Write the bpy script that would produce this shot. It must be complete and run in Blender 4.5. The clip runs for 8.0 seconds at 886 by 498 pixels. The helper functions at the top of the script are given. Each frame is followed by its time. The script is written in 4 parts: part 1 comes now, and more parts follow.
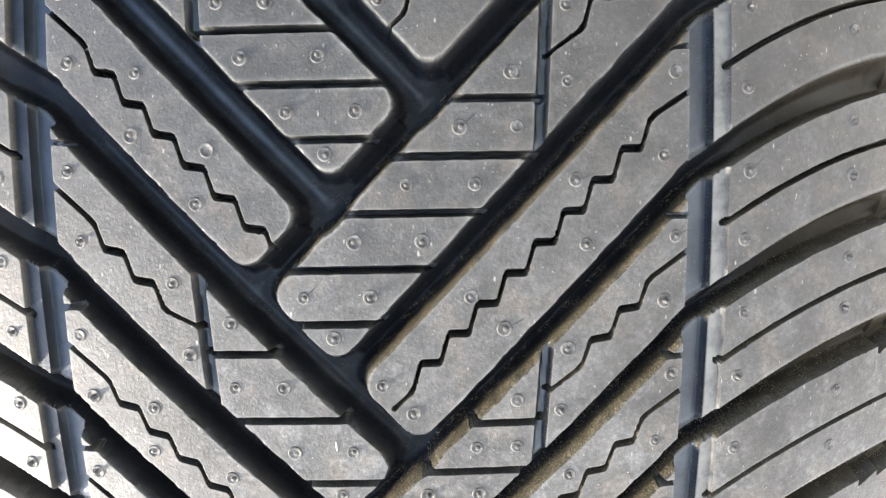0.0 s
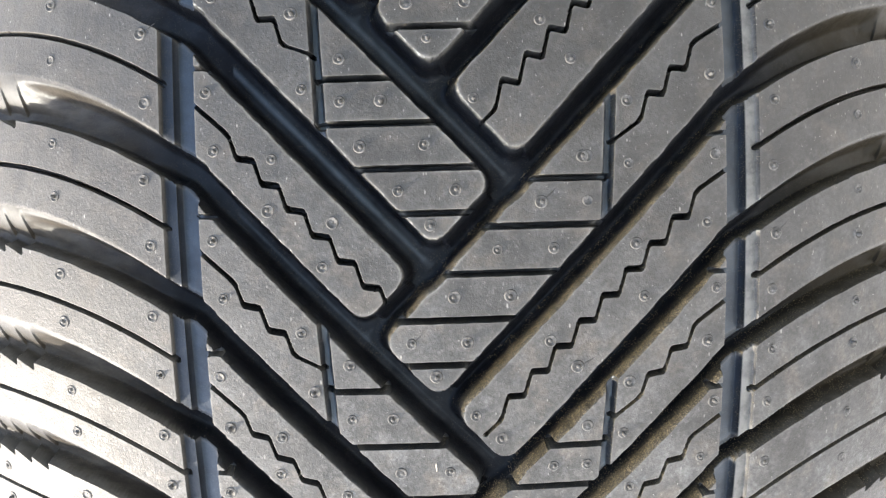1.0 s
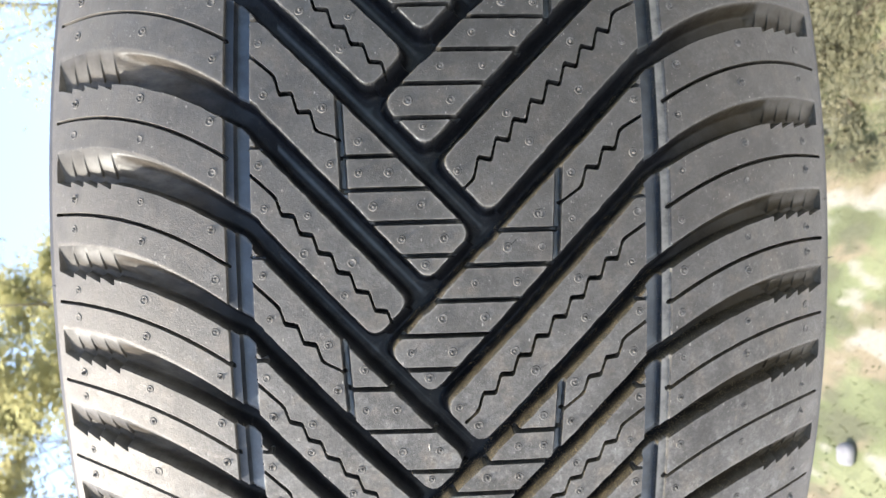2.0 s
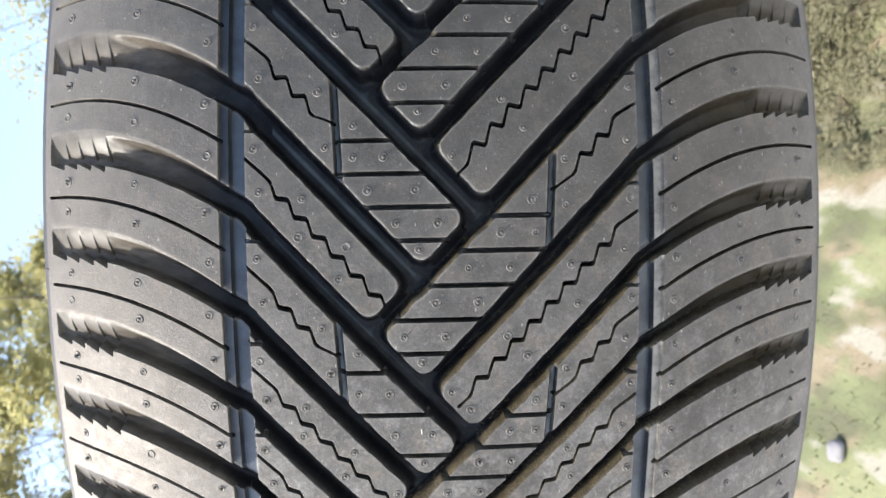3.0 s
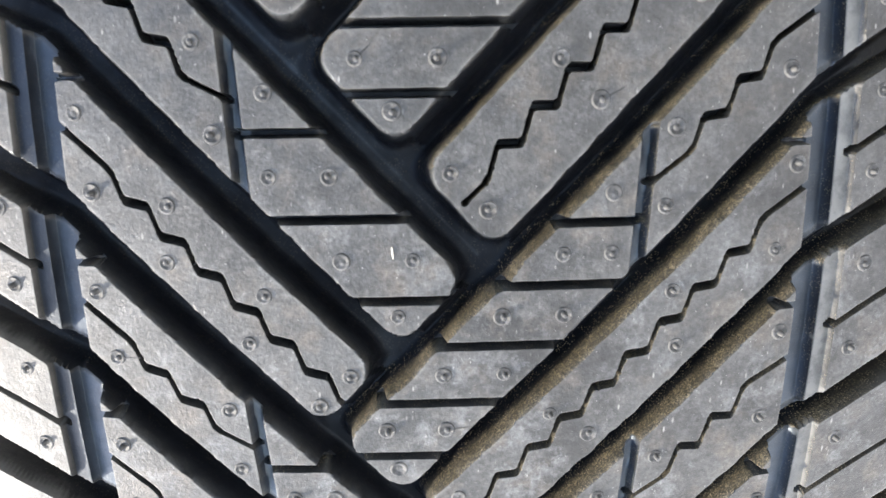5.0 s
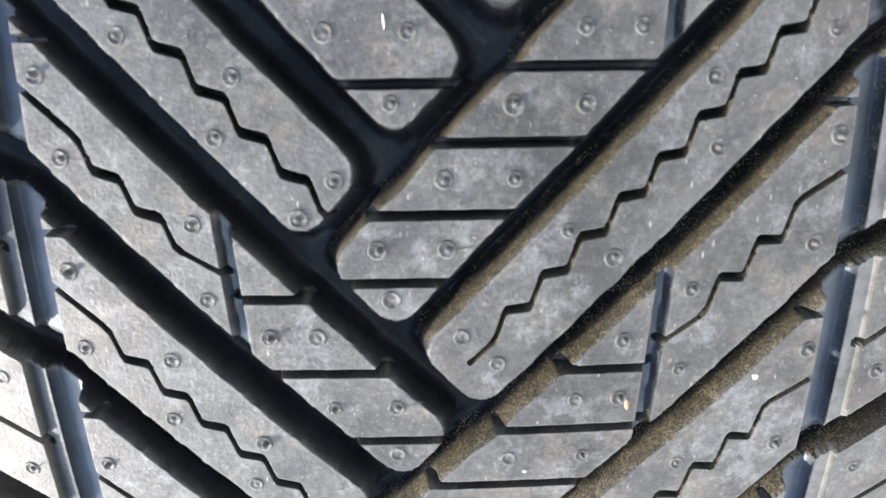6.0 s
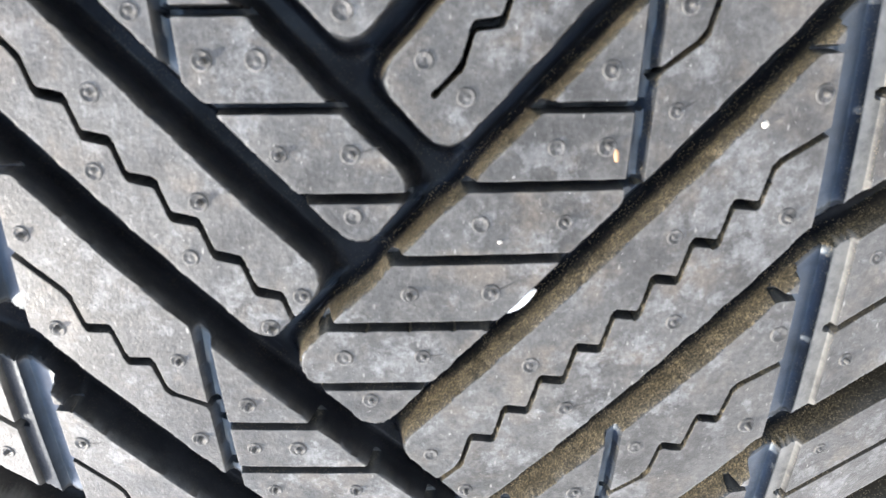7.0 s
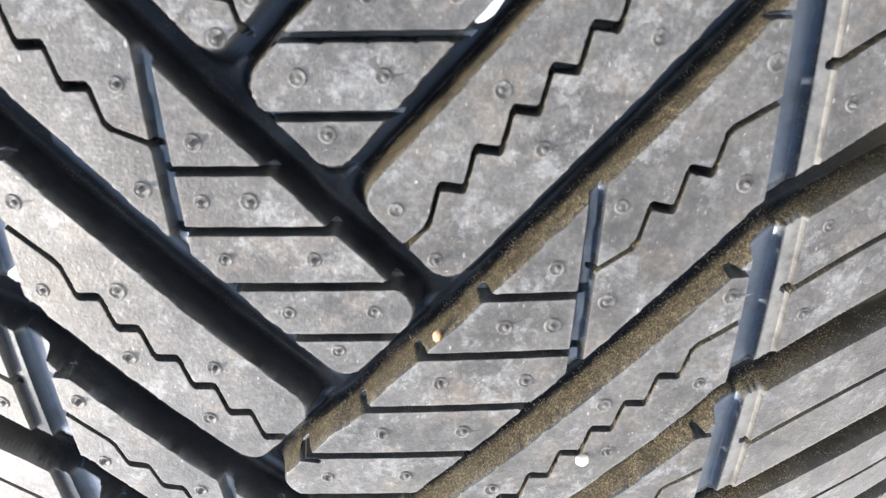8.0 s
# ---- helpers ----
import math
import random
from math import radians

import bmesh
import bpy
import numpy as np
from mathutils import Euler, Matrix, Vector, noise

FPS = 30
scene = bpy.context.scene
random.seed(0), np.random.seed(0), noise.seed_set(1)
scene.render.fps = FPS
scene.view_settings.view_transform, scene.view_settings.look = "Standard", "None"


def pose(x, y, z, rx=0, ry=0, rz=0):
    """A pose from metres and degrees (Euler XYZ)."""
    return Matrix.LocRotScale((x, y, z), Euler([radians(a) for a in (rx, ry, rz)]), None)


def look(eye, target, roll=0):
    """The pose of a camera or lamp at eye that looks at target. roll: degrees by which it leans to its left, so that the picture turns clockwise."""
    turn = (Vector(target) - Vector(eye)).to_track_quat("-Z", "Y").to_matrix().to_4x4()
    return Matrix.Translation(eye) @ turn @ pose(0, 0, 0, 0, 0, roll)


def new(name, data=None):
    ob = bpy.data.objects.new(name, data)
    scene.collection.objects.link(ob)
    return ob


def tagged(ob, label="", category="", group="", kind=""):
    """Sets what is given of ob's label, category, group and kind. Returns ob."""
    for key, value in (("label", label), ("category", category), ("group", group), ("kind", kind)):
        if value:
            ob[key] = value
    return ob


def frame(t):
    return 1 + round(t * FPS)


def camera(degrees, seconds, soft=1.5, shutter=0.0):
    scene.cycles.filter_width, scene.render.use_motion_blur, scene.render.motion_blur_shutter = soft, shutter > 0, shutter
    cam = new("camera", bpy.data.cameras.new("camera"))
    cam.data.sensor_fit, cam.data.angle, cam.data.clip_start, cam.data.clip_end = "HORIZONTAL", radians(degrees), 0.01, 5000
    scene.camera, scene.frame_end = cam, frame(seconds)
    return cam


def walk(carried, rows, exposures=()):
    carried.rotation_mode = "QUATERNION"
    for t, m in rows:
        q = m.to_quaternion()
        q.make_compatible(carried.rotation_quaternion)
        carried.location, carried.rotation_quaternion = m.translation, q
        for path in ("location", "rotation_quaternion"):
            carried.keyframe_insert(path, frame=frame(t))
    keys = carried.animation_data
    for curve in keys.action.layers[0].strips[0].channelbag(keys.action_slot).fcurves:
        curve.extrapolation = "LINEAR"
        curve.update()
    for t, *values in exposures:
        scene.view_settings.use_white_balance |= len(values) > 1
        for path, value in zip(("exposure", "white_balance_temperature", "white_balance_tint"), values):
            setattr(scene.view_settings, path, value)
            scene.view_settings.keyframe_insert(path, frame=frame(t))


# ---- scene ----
cam = camera(65.0, 8.0, soft=1.3)
cam.data.dof.use_dof = True
cam.data.dof.focus_distance = 0.135
cam.data.dof.aperture_fstop = 38.0
# seconds, place, yaw, pitch, roll
ROWS = [
    (0.0, 0.0874, -0.4157, 0.8564, 17.49, -0.03, -91.01),
    (0.5, 0.0943, -0.4280, 0.8744, 16.70, -1.23, -91.80),
    (1.0, 0.1025, -0.4346, 0.8756, 16.71, -1.50, -91.71),
    (1.5, 0.1059, -0.4479, 0.8757, 16.78, -1.80, -91.64),
    (1.7, 0.1120, -0.4629, 0.8764, 15.40, -1.62, -91.76),
    (2.8, 0.1233, -0.4857, 0.8757, 15.22, -2.79, -91.08),
    (3.0, 0.1163, -0.4783, 0.8762, 15.47, -2.55, -91.08),
    (3.5, 0.0998, -0.4641, 0.8777, 16.66, -2.47, -91.22),
    (4.0, 0.0837, -0.4412, 0.8773, 17.56, -1.84, -91.74),
    (4.5, 0.0655, -0.4213, 0.8733, 17.65, -1.46, -91.52),
    (4.7, 0.0590, -0.4136, 0.8716, 17.62, -1.48, -91.34),
    (5.8, 0.0264, -0.3984, 0.8683, 16.67, -0.65, -91.19),
    (6.0, 0.0193, -0.3987, 0.8698, 16.51, -1.10, -91.10),
    (6.5, 0.0043, -0.3957, 0.8686, 16.29, -0.97, -90.94),
    (7.0, -0.0175, -0.3960, 0.8654, 15.01, -0.99, -90.84),
    (7.5, -0.0336, -0.3955, 0.8618, 15.58, -0.81, -90.88),
    (8.0, -0.0599, -0.3968, 0.8607, 10.59, -0.53, -90.87),
]
walk(cam, [(t, pose(x, y, z, 90 + pitch, 0, yaw) @ pose(0, 0, 0, 0, 0, roll)) for t, x, y, z, yaw, pitch, roll in ROWS],
     exposures=[(0.0, 2.56, 7200, 9), (0.5, 2.36, 7200, 9), (1.5, 2.24, 7250, 9), (3.0, 1.96, 7250, 10), (4.5, 2.17, 6900, 9), (6.5, 2.11, 6700, 9), (8.0, 2.14, 6950, 10)])

# ---- light ----
world = bpy.data.worlds.new("sky")
scene.world = world
world.use_nodes = True
wn, wl = world.node_tree.nodes, world.node_tree.links
sky = wn.new("ShaderNodeTexSky")
sky.sky_type, sky.sun_disc = "NISHITA", False
sky.air_density, sky.dust_density, sky.ozone_density = 1.0, 2.0, 2.0
sky.sun_elevation, sky.sun_rotation = radians(58), radians(-119)
wl.new(sky.outputs[0], wn["Background"].inputs["Color"])
wn["Background"].inputs["Strength"].default_value = 0.15
sun = new("sun", bpy.data.lights.new("sun", "SUN"))
sun.data.energy, sun.data.angle, sun.data.color = 2.2, radians(3.5), (1.0, 0.955, 0.88)
sun.matrix_world = look((-1.45, -0.80, 2.65), (0, 0, 0))


TABLE_HIGH = 0.75


# ---- materials ----
def material(name):
    m = bpy.data.materials.new(name)
    m.use_nodes = True
    return m, m.node_tree.nodes, m.node_tree.links, m.node_tree.nodes["Principled BSDF"]


def noise_tex(n, l, scale, detail=4.0, rough=0.6, vector=None):
    t = n.new("ShaderNodeTexNoise")
    t.inputs["Scale"].default_value, t.inputs["Detail"].default_value, t.inputs["Roughness"].default_value = scale, detail, rough
    if vector is not None:
        l.new(vector, t.inputs["Vector"])
    return t.outputs["Fac"]


def ramp(n, l, fac, stops):
    r = n.new("ShaderNodeValToRGB")
    els = r.color_ramp.elements
    while len(els) < len(stops):
        els.new(0.5)
    for e, (p, c) in zip(els, stops):
        e.position, e.color = p, (*c, 1)
    l.new(fac, r.inputs[0])
    return r.outputs[0]


def mix(n, l, fac, a, b, kind="MIX"):
    m = n.new("ShaderNodeMix")
    m.data_type, m.blend_type = "RGBA", kind
    for sock, v in ((m.inputs[0], fac), (m.inputs[6], a), (m.inputs[7], b)):
        if isinstance(v, (int, float)):
            sock.default_value = v
        elif isinstance(v, tuple):
            sock.default_value = (*v, 1)
        else:
            l.new(v, sock)
    return m.outputs[2]


def bump(n, l, height, strength, distance, b, edge=0.0):
    k = n.new("ShaderNodeBump")
    k.inputs["Strength"].default_value, k.inputs["Distance"].default_value = strength, distance
    l.new(height, k.inputs["Height"])
    l.new(k.outputs[0], b.inputs["Normal"])
    if edge:
        v = n.new("ShaderNodeBevel")
        v.samples, v.inputs["Radius"].default_value = 4, edge
        l.new(v.outputs[0], k.inputs["Normal"])


def simple(name, a, b2, scale, rough=0.7, relief=0.0):
    m, n, l, b = material(name)
    co = n.new("ShaderNodeTexCoord").outputs["Object"]
    f = noise_tex(n, l, scale, vector=co)
    l.new(ramp(n, l, f, [(0.3, a), (0.7, b2)]), b.inputs["Base Color"])
    b.inputs["Roughness"].default_value = rough
    if relief:
        bump(n, l, noise_tex(n, l, scale * 3, vector=co), 0.6, relief, b)
    return m


def tread_rubber():
    m, n, l, b = material("dusty tread rubber")
    co = n.new("ShaderNodeTexCoord").outputs["Object"]
    big, mid, fine = noise_tex(n, l, 45, 5, 0.65, co), noise_tex(n, l, 260, 5, 0.7, co), noise_tex(n, l, 1500, 3, 0.7, co)
    scuff, grime, rust = noise_tex(n, l, 105, 7, 0.78, co), noise_tex(n, l, 75, 6, 0.7, co), noise_tex(n, l, 110, 5, 0.65, co)
    # dried splashes lie more thickly on the half that was nearer the road last
    sep = n.new("ShaderNodeSeparateXYZ")
    l.new(co, sep.inputs[0])
    thick = n.new("ShaderNodeMapRange")
    l.new(sep.outputs["X"], thick.inputs["Value"])
    thick.inputs["From Min"].default_value, thick.inputs["From Max"].default_value = 0.06, -0.06
    thick.inputs["To Min"].default_value, thick.inputs["To Max"].default_value = 0.34, 1.0

    def times(a, c):
        k = n.new("ShaderNodeMath")
        k.operation = "MULTIPLY"
        for sock, v in zip(k.inputs, (a, c)):
            if isinstance(v, (int, float)):
                sock.default_value = v
            else:
                l.new(v, sock)
        return k.outputs[0]

    col = ramp(n, l, big, [(0.34, (0.018, 0.0175, 0.017)), (0.66, (0.080, 0.078, 0.076))])
    col = mix(n, l, ramp(n, l, mid, [(0.46, (0, 0, 0)), (0.64, (0.75,) * 3)]), col, (0.098, 0.094, 0.090))
    col = mix(n, l, ramp(n, l, rust, [(0.52, (0, 0, 0)), (0.68, (0.5,) * 3)]), col, (0.150, 0.120, 0.092))
    col = mix(n, l, ramp(n, l, grime, [(0.57, (0, 0, 0)), (0.74, (0.5,) * 3)]), col, (0.140, 0.130, 0.118))
    col = mix(n, l, times(thick.outputs[0], ramp(n, l, scuff, [(0.525, (0, 0, 0)), (0.600, (0.62,) * 3)])), col, (0.185, 0.185, 0.187))
    col = mix(n, l, ramp(n, l, grime, [(0.32, (0.9,) * 3), (0.49, (0, 0, 0))]), col, (0.020, 0.019, 0.019))
    grain = noise_tex(n, l, 900, 5, 0.75, co)
    col = mix(n, l, 0.55, col, ramp(n, l, grain, [(0.34, (0.40,) * 3), (0.50, (0.95,) * 3), (0.66, (1.9,) * 3)]), "MULTIPLY")
    # shade painted in: the colour darkens towards +X, where less light falls
    darker = n.new("ShaderNodeMapRange")
    l.new(sep.outputs["X"], darker.inputs["Value"])
    darker.inputs["From Min"].default_value, darker.inputs["From Max"].default_value = 0.02, 0.11
    darker.inputs["To Max"].default_value = 0.58
    col = mix(n, l, darker.outputs[0], col, (0.030, 0.028, 0.026))
    # rubbed, chalky rims along the grooves and cuts
    rim = n.new("ShaderNodeAttribute")
    rim.attribute_name = "rim"
    worn = ramp(n, l, noise_tex(n, l, 34, 4, 0.7, co), [(0.42, (0.3,) * 3), (0.62, (1.0,) * 3)])
    col = mix(n, l, times(worn, times(rim.outputs["Fac"], ramp(n, l, mid, [(0.34, (0.15,) * 3), (0.58, (1.0,) * 3)]))), col, (0.30, 0.29, 0.27))
    # settled dust
    geo = n.new("ShaderNodeNewGeometry")
    nz = n.new("ShaderNodeSeparateXYZ")
    l.new(geo.outputs["Normal"], nz.inputs[0])
    up = n.new("ShaderNodeMapRange")
    l.new(nz.outputs["Z"], up.inputs["Value"])
    up.inputs["From Min"].default_value, up.inputs["From Max"].default_value = 0.10, 0.60
    col = mix(n, l, times(up.outputs[0], ramp(n, l, mix(n, l, 0.5, mid, grime), [(0.38, (0.35,) * 3), (0.62, (0.9,) * 3)])), col, (0.105, 0.096, 0.083))
    # pale flecks and short scratches
    for turn, size, most in ((38, 420, 0.75), (-57, 520, 0.65), (8, 760, 0.6)):
        lie = n.new("ShaderNodeMapping")
        lie.inputs["Rotation"].default_value, lie.inputs["Scale"].default_value = (0, radians(turn), 0), (0.34, 1.0, 1.0)
        l.new(co, lie.inputs["Vector"])
        dots = n.new("ShaderNodeTexVoronoi")
        dots.inputs["Scale"].default_value = size
        l.new(lie.outputs[0], dots.inputs["Vector"])
        dotted = times(ramp(n, l, dots.outputs["Distance"], [(0.05, (most,) * 3), (0.11, (0, 0, 0))]), ramp(n, l, noise_tex(n, l, 160, 3, 0.6, lie.outputs[0]), [(0.50, (0, 0, 0)), (0.60, (1, 1, 1))]))
        col = mix(n, l, dotted, col, (0.36, 0.345, 0.32))
    col = mix(n, l, ramp(n, l, fine, [(0.675, (0, 0, 0)), (0.75, (0.8,) * 3)]), col, (0.50, 0.48, 0.45))
    # the whole surface is greyed by fine dust
    col = mix(n, l, 1.0, col, (0.90, 0.90, 0.90), "MULTIPLY")
    l.new(col, b.inputs["Base Color"])
    l.new(ramp(n, l, mid, [(0.3, (0.48,) * 3), (0.7, (0.70,) * 3)]), b.inputs["Roughness"])
    b.inputs["Specular IOR Level"].default_value = 0.60
    # a film of dust, palest where it is seen aslant
    b.inputs["Sheen Weight"].default_value, b.inputs["Sheen Roughness"].default_value = 0.16, 0.45
    b.inputs["Sheen Tint"].default_value = (1.0, 0.98, 0.95, 1)
    bump(n, l, mix(n, l, 0.5, fine, mid), 0.9, 0.00026, b, 0.00022)
    return m


def groove_rubber():
    m, n, l, b = material("dark groove rubber")
    co = n.new("ShaderNodeTexCoord").outputs["Object"]
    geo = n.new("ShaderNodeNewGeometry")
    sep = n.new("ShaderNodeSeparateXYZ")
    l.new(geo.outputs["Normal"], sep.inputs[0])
    fine, mid, sand = noise_tex(n, l, 900, 4, 0.75, co), noise_tex(n, l, 90, 3, 0.6, co), noise_tex(n, l, 2400, 3, 0.75, co)
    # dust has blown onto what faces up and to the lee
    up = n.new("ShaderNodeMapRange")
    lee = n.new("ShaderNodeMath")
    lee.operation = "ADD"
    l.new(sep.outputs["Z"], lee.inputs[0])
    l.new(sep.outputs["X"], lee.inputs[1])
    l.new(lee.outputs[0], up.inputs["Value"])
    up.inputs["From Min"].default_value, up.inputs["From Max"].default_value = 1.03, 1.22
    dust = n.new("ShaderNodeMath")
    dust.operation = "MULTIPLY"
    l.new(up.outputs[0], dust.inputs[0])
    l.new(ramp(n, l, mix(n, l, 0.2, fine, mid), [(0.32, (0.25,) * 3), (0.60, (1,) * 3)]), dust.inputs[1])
    # the slight blue of this black stands in for reflected sky
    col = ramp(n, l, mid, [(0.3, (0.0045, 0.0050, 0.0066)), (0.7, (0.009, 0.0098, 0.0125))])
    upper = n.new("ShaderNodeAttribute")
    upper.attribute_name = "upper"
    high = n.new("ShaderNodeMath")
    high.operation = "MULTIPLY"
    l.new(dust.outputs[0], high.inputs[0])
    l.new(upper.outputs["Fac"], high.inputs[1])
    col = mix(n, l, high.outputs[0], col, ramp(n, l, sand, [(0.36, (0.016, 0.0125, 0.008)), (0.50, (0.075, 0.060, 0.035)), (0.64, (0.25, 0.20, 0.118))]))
    # blue-grey colour that imitates sky reflected in the grooves
    sky_sheen = n.new("ShaderNodeAttribute")
    sky_sheen.attribute_name = "sky_sheen"
    sky_tint = n.new("ShaderNodeMath")
    sky_tint.operation = "MULTIPLY"
    l.new(sky_sheen.outputs["Fac"], sky_tint.inputs[0])
    l.new(ramp(n, l, noise_tex(n, l, 150, 5, 0.7, co), [(0.34, (0.25,) * 3), (0.62, (0.95,) * 3)]), sky_tint.inputs[1])
    col = mix(n, l, sky_tint.outputs[0], col, (0.028, 0.041, 0.064))
    # the shallow outer ends are as dusty as the shoulder
    pos = n.new("ShaderNodeSeparateXYZ")
    l.new(co, pos.inputs[0])
    out = n.new("ShaderNodeMath")
    out.operation = "SUBTRACT"
    l.new(pos.outputs["Z"], out.inputs[0])
    out.inputs[1].default_value = TABLE_HIGH + 0.1452
    far = n.new("ShaderNodeMath")
    far.operation = "ABSOLUTE"
    l.new(out.outputs[0], far.inputs[0])
    ends = n.new("ShaderNodeMapRange")
    l.new(far.outputs[0], ends.inputs["Value"])
    ends.inputs["From Min"].default_value, ends.inputs["From Max"].default_value = 0.070, 0.096
    streak = n.new("ShaderNodeMapping")
    streak.inputs["Scale"].default_value = (1.0, 1.0, 0.22)
    l.new(co, streak.inputs["Vector"])
    smear = noise_tex(n, l, 300, 4, 0.7, streak.outputs[0])
    # the upward half is dustier; the lower half's shade is painted darker too
    higher = n.new("ShaderNodeMapRange")
    l.new(out.outputs[0], higher.inputs["Value"])
    higher.inputs["From Min"].default_value, higher.inputs["From Max"].default_value = -0.08, 0.08
    end_col = mix(n, l, higher.outputs[0], (0.034, 0.029, 0.021), ramp(n, l, smear, [(0.3, (0.034, 0.030, 0.026)), (0.7, (0.088, 0.078, 0.066))]))
    col = mix(n, l, ends.outputs[0], col, end_col)
    # dust, with the lit facets and ledge painted pale
    film = n.new("ShaderNodeAttribute")
    film.attribute_name = "dusty"
    col = mix(n, l, film.outputs["Fac"], col, ramp(n, l, mid, [(0.3, (0.070, 0.067, 0.063)), (0.7, (0.125, 0.119, 0.110))]))
    grains = n.new("ShaderNodeTexVoronoi")
    grains.inputs["Scale"].default_value = 2300
    l.new(co, grains.inputs["Vector"])
    grit = n.new("ShaderNodeMath")
    grit.operation = "MULTIPLY"
    l.new(ramp(n, l, grains.outputs["Distance"], [(0.20, (1, 1, 1)), (0.34, (0, 0, 0))]), grit.inputs[0])
    l.new(ramp(n, l, noise_tex(n, l, 330, 3, 0.6, co), [(0.42, (0.0,) * 3), (0.56, (1,) * 3)]), grit.inputs[1])
    lying = n.new("ShaderNodeMath")
    lying.operation, lying.use_clamp = "MULTIPLY_ADD", True
    slope = n.new("ShaderNodeMapRange")
    l.new(lee.outputs[0], slope.inputs["Value"])
    slope.inputs["From Min"].default_value, slope.inputs["From Max"].default_value = 0.65, 1.15
    l.new(slope.outputs[0], lying.inputs[0])
    lying.inputs[1].default_value, lying.inputs[2].default_value = 0.85, 0.09
    some = n.new("ShaderNodeMath")
    some.operation = "MULTIPLY"
    l.new(grit.outputs[0], some.inputs[0])
    l.new(lying.outputs[0], some.inputs[1])
    col = mix(n, l, some.outputs[0], col, (0.27, 0.22, 0.145))
    rim = n.new("ShaderNodeAttribute")
    rim.attribute_name = "rim"
    chalk = n.new("ShaderNodeMath")
    chalk.operation = "MULTIPLY"
    l.new(rim.outputs["Fac"], chalk.inputs[0])
    l.new(ramp(n, l, noise_tex(n, l, 260, 5, 0.7, co), [(0.34, (0.15,) * 3), (0.58, (1.0,) * 3)]), chalk.inputs[1])
    col = mix(n, l, chalk.outputs[0], col, (0.24, 0.23, 0.21))
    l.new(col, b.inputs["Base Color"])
    l.new(ramp(n, l, mix(n, l, 0.5, fine, noise_tex(n, l, 38, 3, 0.6, co)), [(0.36, (0.28,) * 3), (0.62, (0.56,) * 3)]), b.inputs["Roughness"])
    sheen = n.new("ShaderNodeAttribute")
    sheen.attribute_name = "sheen"
    gloss = mix(n, l, sheen.outputs["Fac"], ramp(n, l, noise_tex(n, l, 70, 4, 0.65, co), [(0.38, (0.05,) * 3), (0.62, (0.20,) * 3)]), ramp(n, l, mid, [(0.3, (0.45,) * 3), (0.7, (0.95,) * 3)]))
    # clean rubber high on the walls shines more than the dull depths
    inner = n.new("ShaderNodeMapRange")
    l.new(far.outputs[0], inner.inputs["Value"])
    inner.inputs["From Min"].default_value, inner.inputs["From Max"].default_value = 0.074, 0.066
    clean = n.new("ShaderNodeMath")
    clean.operation = "MULTIPLY"
    l.new(upper.outputs["Fac"], clean.inputs[0])
    l.new(inner.outputs[0], clean.inputs[1])
    shine = mix(n, l, clean.outputs[0], gloss, ramp(n, l, mid, [(0.3, (0.45,) * 3), (0.7, (0.75,) * 3)]))
    l.new(shine, b.inputs["Specular IOR Level"])
    polish = n.new("ShaderNodeMath")
    polish.operation = "MULTIPLY"
    l.new(sky_sheen.outputs["Fac"], polish.inputs[0])
    l.new(ramp(n, l, mid, [(0.3, (0.35,) * 3), (0.7, (0.9,) * 3)]), polish.inputs[1])
    l.new(polish.outputs[0], b.inputs["Coat Weight"])
    b.inputs["Coat Roughness"].default_value = 0.38
    b.inputs["Coat Tint"].default_value = (0.85, 0.93, 1.0, 1)
    b.inputs["Specular Tint"].default_value = (0.76, 0.88, 1.0, 1)
    bump(n, l, fine, 0.5, 0.00015, b, 0.00018)
    return m


def lawn_mix():
    m, n, l, b = material("lawn")
    co = n.new("ShaderNodeTexCoord").outputs["Object"]
    turned = n.new("ShaderNodeMapping")
    turned.inputs["Rotation"].default_value = (0, 0, radians(-20))
    l.new(co, turned.inputs["Vector"])
    drawn = n.new("ShaderNodeMapping")
    drawn.inputs["Scale"].default_value = (1.0, 0.40, 1.0)
    l.new(turned.outputs[0], drawn.inputs["Vector"])
    a, c, d = [noise_tex(n, l, q, 2, 0.5, drawn.outputs[0]) for q in (5.5, 11, 8)]
    col = ramp(n, l, a, [(0.40, (0.085, 0.095, 0.050)), (0.50, (0.125, 0.142, 0.074)), (0.58, (0.175, 0.19, 0.105))])
    col = mix(n, l, ramp(n, l, d, [(0.51, (0, 0, 0)), (0.58, (0.85,) * 3)]), col, (0.19, 0.155, 0.11))
    col = mix(n, l, ramp(n, l, c, [(0.54, (0, 0, 0)), (0.61, (0.9,) * 3)]), col, (0.25, 0.245, 0.21))
    col = mix(n, l, ramp(n, l, c, [(0.39, (0.9,) * 3), (0.46, (0, 0, 0))]), col, (0.09, 0.095, 0.058))
    l.new(col, b.inputs["Base Color"])
    b.inputs["Roughness"].default_value = 0.95
    bump(n, l, noise_tex(n, l, 60, 4, 0.7, co), 0.5, 0.02, b)
    return m


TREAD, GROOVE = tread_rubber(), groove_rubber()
SIDE = simple("sidewall rubber", (0.022, 0.022, 0.023), (0.04, 0.04, 0.04), 90, 0.55, 0.0001)


